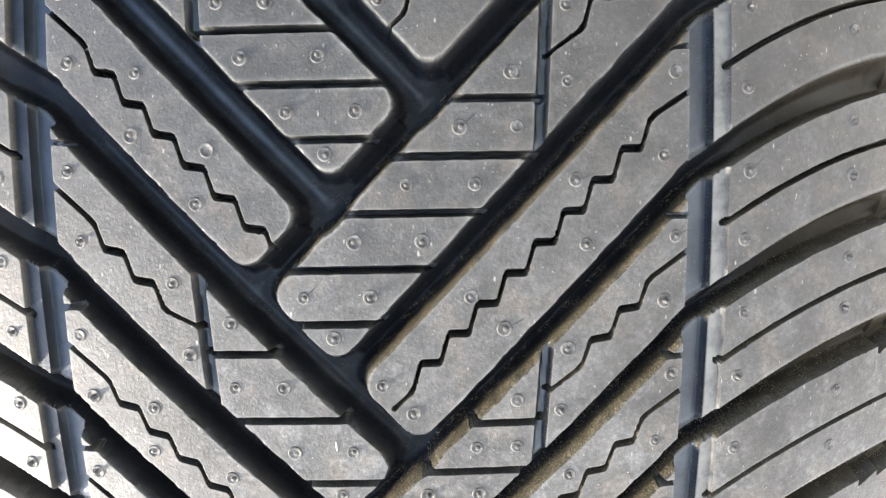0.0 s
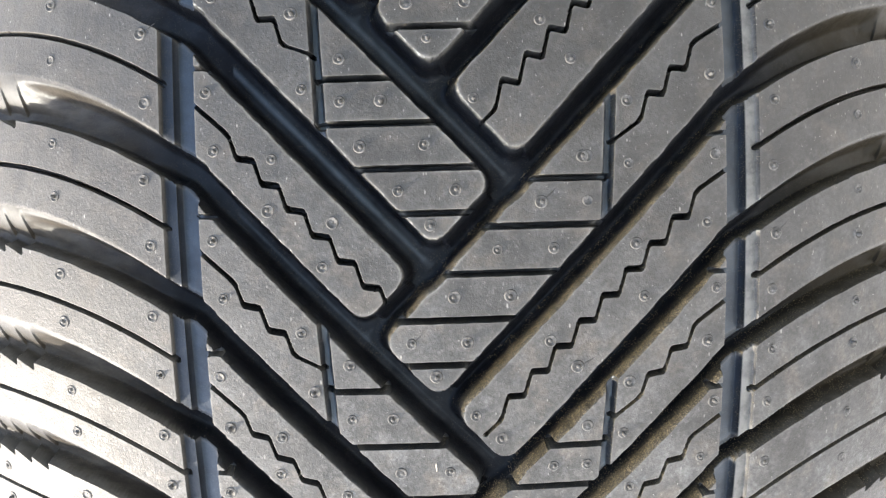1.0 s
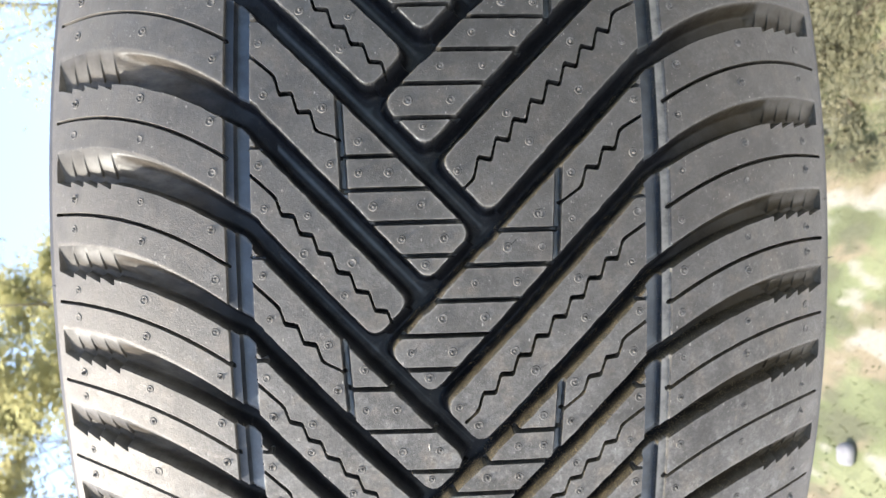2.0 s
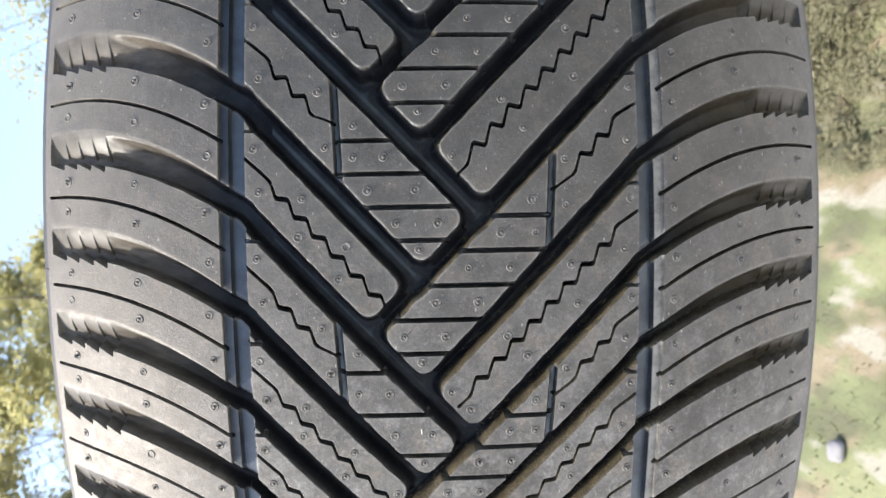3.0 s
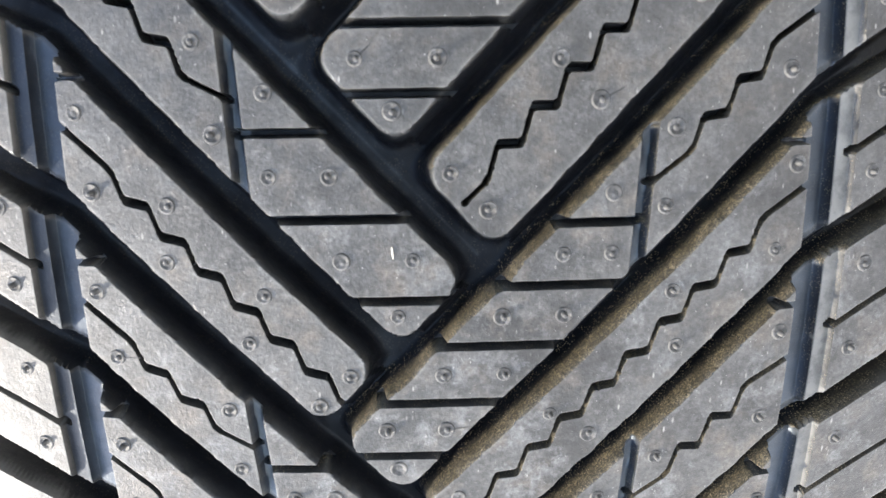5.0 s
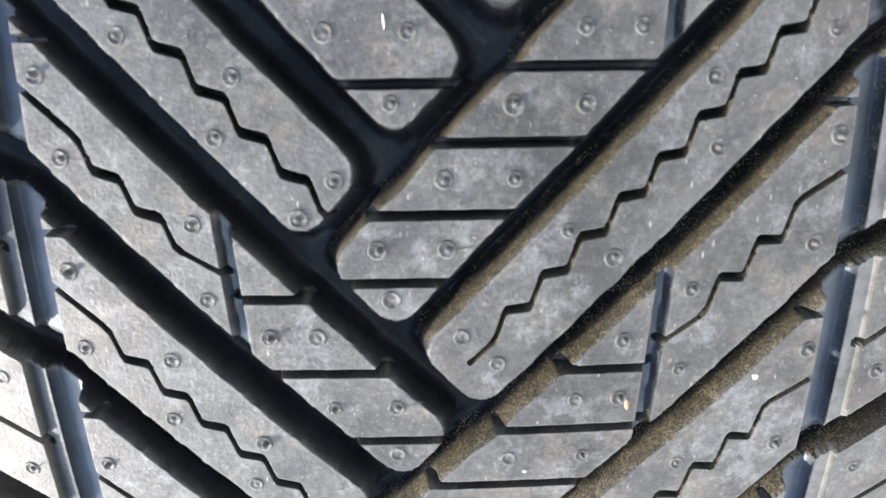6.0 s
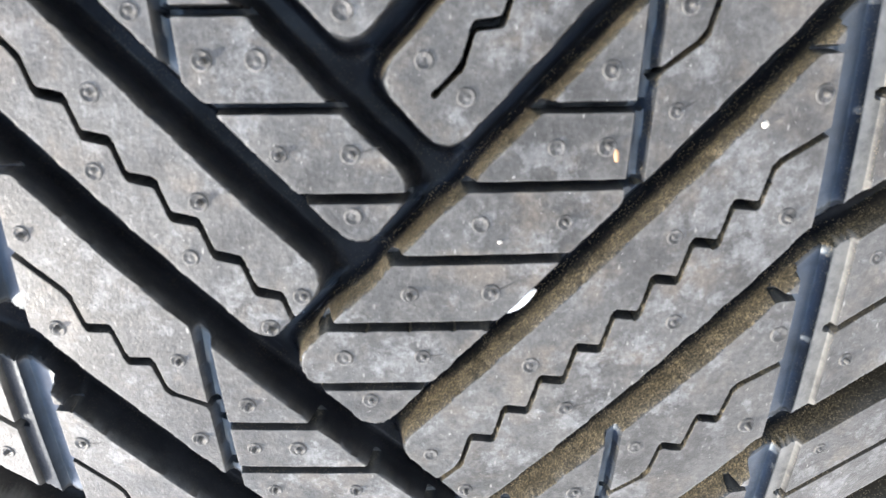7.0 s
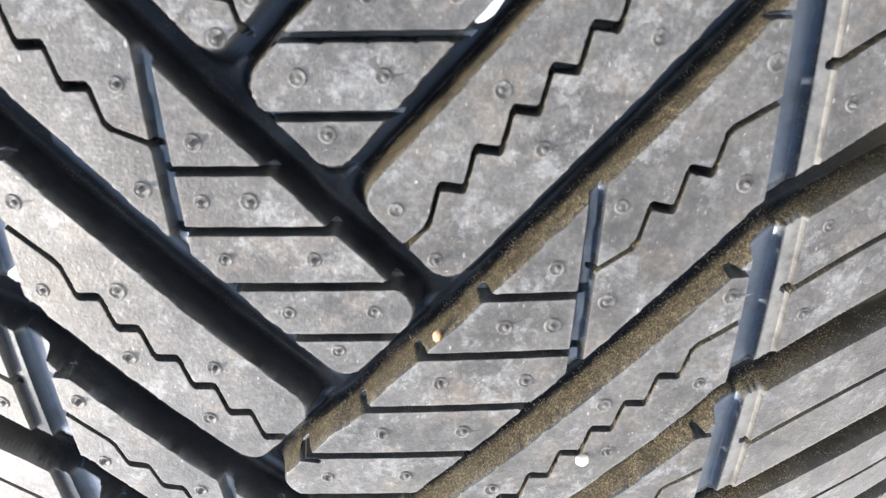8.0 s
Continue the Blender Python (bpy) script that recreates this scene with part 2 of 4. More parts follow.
def leaf_stuff(name, a, c, scale, share):
    """Leaves let part of the light through."""
    m, n, l, b = material(name)
    co = n.new("ShaderNodeTexCoord").outputs["Object"]
    col = ramp(n, l, noise_tex(n, l, scale, vector=co), [(0.3, a), (0.7, c)])
    l.new(col, b.inputs["Base Color"])
    b.inputs["Roughness"].default_value = 0.7
    thin = n.new("ShaderNodeBsdfTranslucent")
    l.new(col, thin.inputs["Color"])
    both = n.new("ShaderNodeMixShader")
    both.inputs[0].default_value = share
    l.new(b.outputs[0], both.inputs[1])
    l.new(thin.outputs[0], both.inputs[2])
    l.new(both.outputs[0], n["Material Output"].inputs["Surface"])
    return m


LEAF_PALE = leaf_stuff("yellow-green leaves", (0.27, 0.28, 0.13), (0.46, 0.42, 0.24), 0.8, 0.62)
BOUNCE_PAVING = simple("pale paving", (0.52, 0.52, 0.52), (0.62, 0.61, 0.60), 3.0, 0.85, 0.002)
EARTH = lawn_mix()
GRASS = leaf_stuff("grass", (0.08, 0.095, 0.045), (0.16, 0.165, 0.085), 5.0, 0.5)
LEAF = leaf_stuff("leaves", (0.15, 0.155, 0.09), (0.27, 0.25, 0.165), 9.0, 0.45)
WOOD = simple("weathered wood", (0.20, 0.15, 0.10), (0.32, 0.26, 0.19), 14, 0.75, 0.002)
BARK = simple("bark", (0.06, 0.045, 0.03), (0.14, 0.11, 0.08), 20, 0.9, 0.01)


# ---- ground ----
def grid_mesh(name, verts, faces):
    me = bpy.data.meshes.new(name)
    me.from_pydata(verts, [], faces)
    return me


rows_g = [math.copysign(abs(k / 50) ** 3 * 700, k) for k in range(-50, 51)]
verts = [(x, y, 0.012 * (noise.noise((x * 2, y * 2, 0)) + 0.5 * noise.noise((x * 9, y * 9, 2)))) for y in rows_g for x in rows_g]
me = grid_mesh("ground", verts, [(j * 101 + i, j * 101 + i + 1, j * 101 + i + 102, j * 101 + i + 101) for j in range(100) for i in range(100)])
me.materials.append(EARTH)
me.polygons.foreach_set("use_smooth", np.ones(len(me.polygons), dtype=bool))
tagged(new("ground", me), "sunlit yellow-green lawn with bare patches", "lawn", kind="structure")


# unseen paving, made pale to throw light up at the tyre
bm = bmesh.new()
bmesh.ops.create_cube(bm, size=1, matrix=Matrix.Translation((-2.8, -3.64, -0.02)) @ Matrix.Diagonal((8, 8.0, 0.1, 1)))
bmesh.ops.bevel(bm, geom=bm.edges[:], offset=0.01, segments=2, affect="EDGES")
me = bpy.data.meshes.new("bounce_paving")
bm.to_mesh(me)
bm.free()
me.materials.append(BOUNCE_PAVING)
tagged(new("bounce_paving", me), "unseen pale grey paving added to bounce light up beside the lawn", "terrace", kind="structure")


def leaf_cloud(rng, count, shape, size, lean=1.0):
    verts, faces = [], []
    for _ in range(count):
        c = Vector(shape(rng))
        t = Euler((rng.uniform(-1.2, 1.2) * lean, rng.uniform(-1.2, 1.2) * lean, rng.uniform(0, 6.3))).to_matrix()
        k = size * rng.uniform(0.5, 1.3)
        i = len(verts)
        for p in ((0, -1, 0), (0.45, -0.1, 0.12), (0, 1, 0), (-0.45, -0.1, 0.12)):
            verts.append(c + t @ (Vector(p) * k))
        faces += [(i, i + 1, i + 2), (i, i + 2, i + 3)]
    return verts, faces


def shrub(name, x, y, wide, high, seed, label, mat, leaves=3000, lean=1.0):
    rng = random.Random(seed)
    top = tagged(new(name), label, "shrub")
    top.location = (x, y, 0)
    lumps = [(rng.uniform(-0.5, 0.5) * wide, rng.uniform(-0.4, 0.4) * wide, high * rng.uniform(0.25, 0.85), wide * rng.uniform(0.16, 0.32)) for _ in range(9)]

    def spot(r):
        a, b, c, q = r.choice(lumps)
        d = Vector((r.gauss(0, 1), r.gauss(0, 1), r.gauss(0, 1))).normalized() * q * r.uniform(0.5, 1.0)
        return (a + d.x, b + d.y, max(0.02, c + d.z))

    me = grid_mesh("crown", *leaf_cloud(rng, leaves, spot, 0.003 + 0.010 * wide, lean))
    me.materials.append(mat)
    ob = new("crown", me)
    ob.parent = top
    bm = bmesh.new()
    for a, b, c, q in lumps:
        foot, head = Vector((a * 0.25, b * 0.25, -0.02)), Vector((a, b, c))
        m = Matrix.Translation((foot + head) / 2) @ (head - foot).to_track_quat("Z", "Y").to_matrix().to_4x4()
        bmesh.ops.create_cone(bm, segments=6, radius1=0.014 * wide + 0.004, radius2=0.003, depth=(head - foot).length, matrix=m)
    me = bpy.data.meshes.new("stem")
    bm.to_mesh(me)
    bm.free()
    me.materials.append(BARK)
    ob = new("stem", me)
    ob.parent = top


spots = random.Random(77)
for k in range(11):
    x, y, w = spots.uniform(-0.10, 0.36), spots.uniform(0.72, 1.35), spots.uniform(0.12, 0.24)
    shrub("bush", x, y, w * 1.3, w * 0.42, 100 + k, "low olive-green bush with brown twigs on the lawn", LEAF, 2600, 0.35)

# tall bushes out of view, added to hold back light from the +X side
for x, y, w, h, sd in ((1.45, -0.9, 1.6, 2.1, 41), (1.55, 0.5, 1.7, 2.3, 42), (1.6, 1.9, 1.6, 1.9, 43), (1.7, 3.4, 1.7, 1.6, 44), (1.6, -2.4, 1.7, 2.2, 45)):
    shrub("bush", x, y, w, h, sd, "unseen tall dense green bush added to hold back light", LEAF, 9000)


def tree(x, y, high, wide, seed, leaves):
    rng = random.Random(seed)
    top = tagged(new("tree"), "leafy yellow-green tree with gaps of bright sky", "tree")
    top.location = (x, y, 0)
    bm = bmesh.new()

    def limb(p, q, r1, r2):
        m = Matrix.Translation((p + q) / 2) @ (q - p).to_track_quat("Z", "Y").to_matrix().to_4x4()
        bmesh.ops.create_cone(bm, segments=8, radius1=r1, radius2=r2, depth=(q - p).length, matrix=m)

    limb(Vector((0, 0, -0.05)), Vector((0.05, 0, high * 0.52)), 0.10, 0.04)
    limb(Vector((0.05, 0, high * 0.52)), Vector((0.0, 0.1, high * 0.85)), 0.018, 0.006)
    ends = []
    for k in range(26):
        z = high * rng.uniform(0.28, 0.85)
        a = rng.uniform(0, 6.3)
        e = Vector((math.cos(a) * wide * rng.uniform(0.4, 1), math.sin(a) * wide * rng.uniform(0.4, 1), z + high * rng.uniform(0.0, 0.15)))
        limb(Vector((0.03, 0, z * 0.92)), e, 0.007, 0.003)
        ends += [e, e * 0.8 + Vector((0, 0, z * 0.19)), e * 0.6 + Vector((0, 0, z * 0.38))]
    me = bpy.data.meshes.new("trunk")
    bm.to_mesh(me)
    bm.free()
    me.materials.append(BARK)
    new("trunk", me).parent = top

    tufts = rng.sample(ends, 34)

    def spot(r):
        c = r.choice(tufts)
        return (c.x + r.gauss(0, 0.17), c.y + r.gauss(0, 0.17), c.z + r.gauss(0, 0.15))

    me = grid_mesh("crown", *leaf_cloud(rng, leaves, spot, 0.050, 0.35))
    me.materials.append(LEAF_PALE)
    new("crown", me).parent = top


for x, y, h, w, sd, n_leaves in ((-2.8, 8.0, 8.2, 1.8, 31, 22000), (-5.1, 8.6, 7.8, 2.3, 32, 25000), (-4.1, 9.4, 8.3, 2.2, 36, 22000), (0.9, 9.5, 8.0, 1.6, 33, 3200), (-6.0, 8.2, 8.8, 1.9, 37, 22000), (-7.3, 8.0, 8.0, 2.4, 35, 17000), (4.7, 10.0, 8.2, 2.4, 34, 9000)):
    tree(x, y, h, w, sd, n_leaves)

rng = random.Random(5)
verts, faces = [], []
for _ in range(16000):
    y, x = 0.52 + 4.4 * rng.random() ** 1.2, rng.uniform(-3.2, 1.4)
    a, h, b = rng.uniform(0, 6.3), rng.uniform(0.004, 0.012), rng.uniform(-0.02, 0.02)
    i = len(verts)
    verts += [(x - 0.004 * math.cos(a), y - 0.004 * math.sin(a), -0.012), (x + 0.004 * math.cos(a), y + 0.004 * math.sin(a), -0.012), (x + b, y + b * 0.7, h)]
    faces.append((i, i + 1, i + 2))
me = grid_mesh("grass", verts, faces)
me.materials.append(GRASS)
tagged(new("grass", me), "short sunlit yellow-green grass blades", "grass", kind="stuff")


# ---- the table under the tyre ----
def box(bm, x0, x1, y0, y1, z0, z1, edge=0.004):
    r = bmesh.ops.create_cube(bm, size=1, matrix=Matrix.Translation(((x0 + x1) / 2, (y0 + y1) / 2, (z0 + z1) / 2)) @ Matrix.Diagonal((x1 - x0, y1 - y0, z1 - z0, 1)))
    es = list({e for v in r["verts"] for e in v.link_edges})
    bmesh.ops.bevel(bm, geom=es, offset=edge, segments=2, affect="EDGES")


table = tagged(new("garden_table"), "plain weathered wooden garden table under the tyre", "table")


def table_part(name, *span):
    bm = bmesh.new()
    box(bm, *span)
    me = bpy.data.meshes.new(name)
    bm.to_mesh(me)
    bm.free()
    me.materials.append(WOOD)
    new(name, me).parent = table


for k in range(3):
    table_part("plank", -0.80, 0.80, -0.20 + 0.125 * k, -0.20 + 0.125 * k + 0.119, TABLE_HIGH - 0.026, TABLE_HIGH)
for x in (-0.70, 0.70):
    for y in (-0.14, 0.11):
        table_part("leg", x - 0.03, x + 0.03, y - 0.03, y + 0.03, 0.03, TABLE_HIGH - 0.026)
    table_part("rail", x - 0.015, x + 0.015, -0.11, 0.08, TABLE_HIGH - 0.10, TABLE_HIGH - 0.026)

# ---- the tyre ----
# it lies on its side: u runs down across the tread from its middle, s round it, both in metres
R, CROWN2, CROWN4 = 0.3903, 0.7392, 48.05
HALF = 0.1378
MIDDLE = TABLE_HIGH + 0.1452
DEEP = 0.0080


def surface_radius(u):
    return R - CROWN2 * u * u - CROWN4 * u ** 4


def on_tyre(u, s, depth):
    r, a = surface_radius(u) - depth, s / R
    return np.stack([-r * np.sin(a), -r * np.cos(a), MIDDLE - u], -1)


# where each diagonal groove's upper edge crosses 40 mm from the middle (mm); long and short grooves alternate
LEFT_AT = [-158.6, -116.5, -80.1, -45.6, -14.4, 14.8, 47.8, 87.2, 129.5]
RIGHT_AT = [-173.5, -132.1, -95.3, -60.9, -31.2, -1.9, 33.2, 71.2, 112.8]
PITCHES = 66
ROUND = 2 * math.pi * R * 1000


def full_ring(seen, count):
    step = (seen[0] + ROUND - seen[-1]) / (count - len(seen) + 1)
    return seen + [seen[-1] + step * (k + 1) for k in range(count - len(seen))]


LEFT_AT, RIGHT_AT = full_ring(LEFT_AT, PITCHES), full_ring(RIGHT_AT, PITCHES)


def groove_spread(at):
    """Grooves of the longer pitches are wider."""
    return 1 + 0.28 * min(1, max(0, (-44 - at) / 72)) + 0.36 * min(1, max(0, (at - 50) / 38)) if at < 400 else 1.0


# lean and half width of the left and right grooves
SLOPES = {-1: 1.075, 1: 1.05}
WIDE = {-1: 0.00365, 1: 0.00292}


def half_width(at, a, side):
    base = WIDE[side] - 0.0003 * np.clip((0.03 - a) / 0.04, 0, 1) + 0.0007 * np.clip((a - 0.066) / 0.03, 0, 1)
    return base * groove_spread(at)


def centre_line(at, a, side):
    """s of a groove's middle, in metres, at a metres from the tread's middle towards its own side (minus: past the middle)."""
    m = SLOPES[side]
    base = at / 1000 + WIDE[side] * groove_spread(at) * math.hypot(1, m)
    inner = base + m * (0.040 - a)
    out = np.clip((0.136 - a) / 0.0725, 0, 1.2) ** 2.2
    outer = base + m * (0.040 - 0.0635) - 0.0242 * (1 - out)
    k = np.clip((a - 0.0600) / 0.007, 0, 1)
    return inner * (1 - k) + outer * k


def groove_foot(at, side, y):
    """How far from the tread's middle a groove's middle line is at y metres round the tyre."""
    m = SLOPES[side]
    return 0.040 + (at / 1000 + WIDE[side] * groove_spread(at) * math.hypot(1, m) - y) / m


def crossing(at_l, at_r):
    """u at which a left and a right groove's middle lines cross."""
    ml, mr = SLOPES[-1], SLOPES[1]
    bl, br = at_l + 1000 * WIDE[-1] * groove_spread(at_l) * math.hypot(1, ml) + 40 * ml, at_r + 1000 * WIDE[1] * groove_spread(at_r) * math.hypot(1, mr) + 40 * mr
    return (br - bl) / (ml + mr) / 1000


def ring(at, k):
    n = len(at)
    return at[k % n] + ROUND * (k // n)


def soft_min(a, b, k):
    h = np.clip(0.5 + 0.5 * (b - a) / k, 0, 1)
    return b * (1 - h) + a * h - k * h * (1 - h)


def groove_field(u, s, side, k):
    """Distance outside groove k of one side (-1 left, 1 right); minus inside."""
    own, other = (LEFT_AT, RIGHT_AT) if side < 0 else (RIGHT_AT, LEFT_AT)
    at = ring(own, k)
    is_long = k % 2 == (0 if side < 0 else 1)
    mate = ring(other, k + 1 if is_long else k)
    end = crossing(at, mate) if side < 0 else crossing(mate, at)
    a = u * side
    c = centre_line(at, a, side)
    g = centre_line(at, a + 0.0005, side) - c
    n = np.sqrt(1 + (g / 0.0005) ** 2)
    wide = half_width(at, a, side)
    cell = np.clip((a - 0.1112) / 0.0057, -1, 3.999)
    tooth = np.where((a > 0.1112) & (a < 0.1350), 0.0021 * (1 - cell % 1.0), 0)
    off = s - c
    brim = (0.0022 if side < 0 else 0.0010) * np.clip((a - 0.070) / 0.040, 0, 1)
    f = np.abs(off) / n - wide - np.where(off > 0, tooth, brim)
    f = np.maximum(f, a - 0.1350)
    # on the shoulder a flat rim leans into a trough, whose floor climbs in steps towards the edge
    upper, lower = wide + brim + off / n, wide + tooth - off / n
    rim = 0.0004 + (0.0015 if side < 0 else 0.0005) * np.clip((a - 0.078) / 0.035, 0, 1)
    bank = 0.27 * np.minimum(upper, rim)
    fall = np.clip((upper - rim) / 0.0030, 0, 1)
    floor_at = np.where(a < 0.1112, 0.0074 * (1 - 0.16 * np.clip((a - 0.085) / 0.026, 0, 1)), 0.0062 - 0.00080 * np.floor(cell) - 0.0007 * (cell % 1.0))
    trough = bank + (floor_at - bank) * (1 - (1 - fall) ** 2.2)
    # towards its end the trough is one slope, cut into facets
    slope = floor_at * np.clip(upper / (0.72 * (upper + lower)), 0, 1) ** 1.5
    k = np.clip((a - 0.0960) / 0.0152, 0, 1) if side < 0 else np.clip((a - 0.1070) / 0.0042, 0, 1) * 0.6
    trough = trough * (1 - k) + slope * k
    steep = floor_at * (1 - (1 - np.clip(lower / 0.0014, 0, 1)) ** 2.2)
    shoulder = np.where(a > 0.055, np.clip(np.minimum(np.minimum(trough, steep), (0.1356 - a) * 1.6), 0, None), 0)
    # it stops at the middle of the groove that it runs into
    lim, m = end * side + 0.0015, SLOPES[side]
    s_lim = centre_line(at, np.array(lim), side)
    tip = np.hypot(a - lim, s - s_lim) - (half_width(at, lim, side) - 0.0003)
    past = m * (s - s_lim) - (a - lim) > 0
    return np.where(past, tip, f), shoulder, np.where(past | (f > 0), 0.02, wide + off / n)


def segment_field(u, s, p, q):
    d = np.array(q) - np.array(p)
    t = np.clip(((u - p[0]) * d[0] + (s - p[1]) * d[1]) / (d @ d), 0, 1)
    return np.hypot(u - p[0] - t * d[0], s - p[1] - t * d[1])


def middle_between(side, k, a, share=0.5):
    own = LEFT_AT if side < 0 else RIGHT_AT
    return centre_line(ring(own, k), a, side) * (1 - share) + centre_line(ring(own, k + 1), a, side) * share


# straight cuts of the long blocks: how many, where the lowest lies and how far apart they are (mm)
LEFT_SIPES = {0: (4, -89.1, 10.5), 2: (3, -18.3, 14.3), 4: (3, 40.9, 13.2), 6: (4, 112.5, 10.1)}
RIGHT_SIPES = {1: (5, -52.9, 10.9), 3: (5, 11.9, 10.8), 5: (5, 73.8, 11.45), 7: (5, 152.4, 11.8)}


def rounded(pts):
    """The line with each bend cut to two softer ones."""
    out = [pts[0]]
    for p, q in zip(pts, pts[1:]):
        out += [tuple(a + (b - a) * share for a, b in zip(p, q)) for share in (0.11, 0.89)]
    return out + [pts[-1]]


def sipe_lines(side, k):
    """The thin cuts of the blocks below groove k: lists of points in metres, with their half width and depth."""
    own, other = (LEFT_AT, RIGHT_AT) if side < 0 else (RIGHT_AT, LEFT_AT)
    out = []
    is_long = k % 2 == (0 if side < 0 else 1)
    at, nxt = ring(own, k), ring(own, k + 1)
    # curved cut of the shoulder block
    out.append(([(side * a, float(middle_between(side, k, np.array(a), 0.5))) for a in np.linspace(0.0705, 0.1350, 26)], 0.00066, 0.004))
    # short cut that parts the acute corner of the block beside the groove along the tread
    y = float(centre_line(at, np.array(0.0628), side)) + float(half_width(at, np.array(0.0628), side)) * math.hypot(1, SLOPES[side]) + 0.0028
    out.append(([(side * 0.0634, y - 0.0001), (side * 0.0596, y)], 0.00066, 0.004))
    # zigzag cut
    stop = 0.0345 if is_long else 0.0150 if side < 0 else 0.0035
    high, low, first, last = (0.472, 0.576, 0.51, 0.46) if side < 0 else (0.388, 0.512, 0.49, 0.445)
    at_share = lambda x, share: (side * x, float(middle_between(side, k, np.array(x), share)))
    pts, a = [at_share(0.0630, first)], 0.0545
    while a > stop + 0.0052:
        pts += [at_share(a + 0.0002, high), at_share(a - 0.0015, low)]
        a -= 0.0057
    pts.append(at_share(stop, last if is_long else last + (0.055 if side > 0 else 0.03)))
    line = rounded(pts)
    for j, (p, q) in enumerate(zip(line, line[1:])):
        # the level runs gape more than the steep ones between them
        run = (j - 1) // 2 if j % 2 else 0
        thin = run % 2 or j >= len(line) - 3
        out.append(([p, q], 0.00058 if run < 1 else 0.00046 if thin else 0.00084, 0.005))
    if is_long:
        tip_mate = ring(other, k + 1)
        ut = crossing(nxt, tip_mate) if side < 0 else crossing(tip_mate, nxt)
        tip = float(centre_line(nxt, np.array(ut * side), side)) - 0.0085 * (groove_spread(nxt) - 1)
        count, lowest, step = (LEFT_SIPES if side < 0 else RIGHT_SIPES).get(k % PITCHES, (4, tip * 1000 - 12.5, 11.0))
        for j in range(count):
            y = (lowest - j * step) / 1000
            a_in = max(groove_foot(at, side, y), -groove_foot(tip_mate, -side, y))
            a_out = min(groove_foot(nxt, side, y), 0.0335)
            if a_out - a_in > 0.004:
                out.append(([(side * a_in, y), (side * a_out, y)], 0.00084, 0.005))
    return out


def wall_shape(f, depth, run, bend=2.1):
    """Depth at f inside a groove, with a steep wall that rounds into the floor."""
    t = np.clip(-f / run, 0, 1)
    return depth * (1 - (1 - t) ** bend)


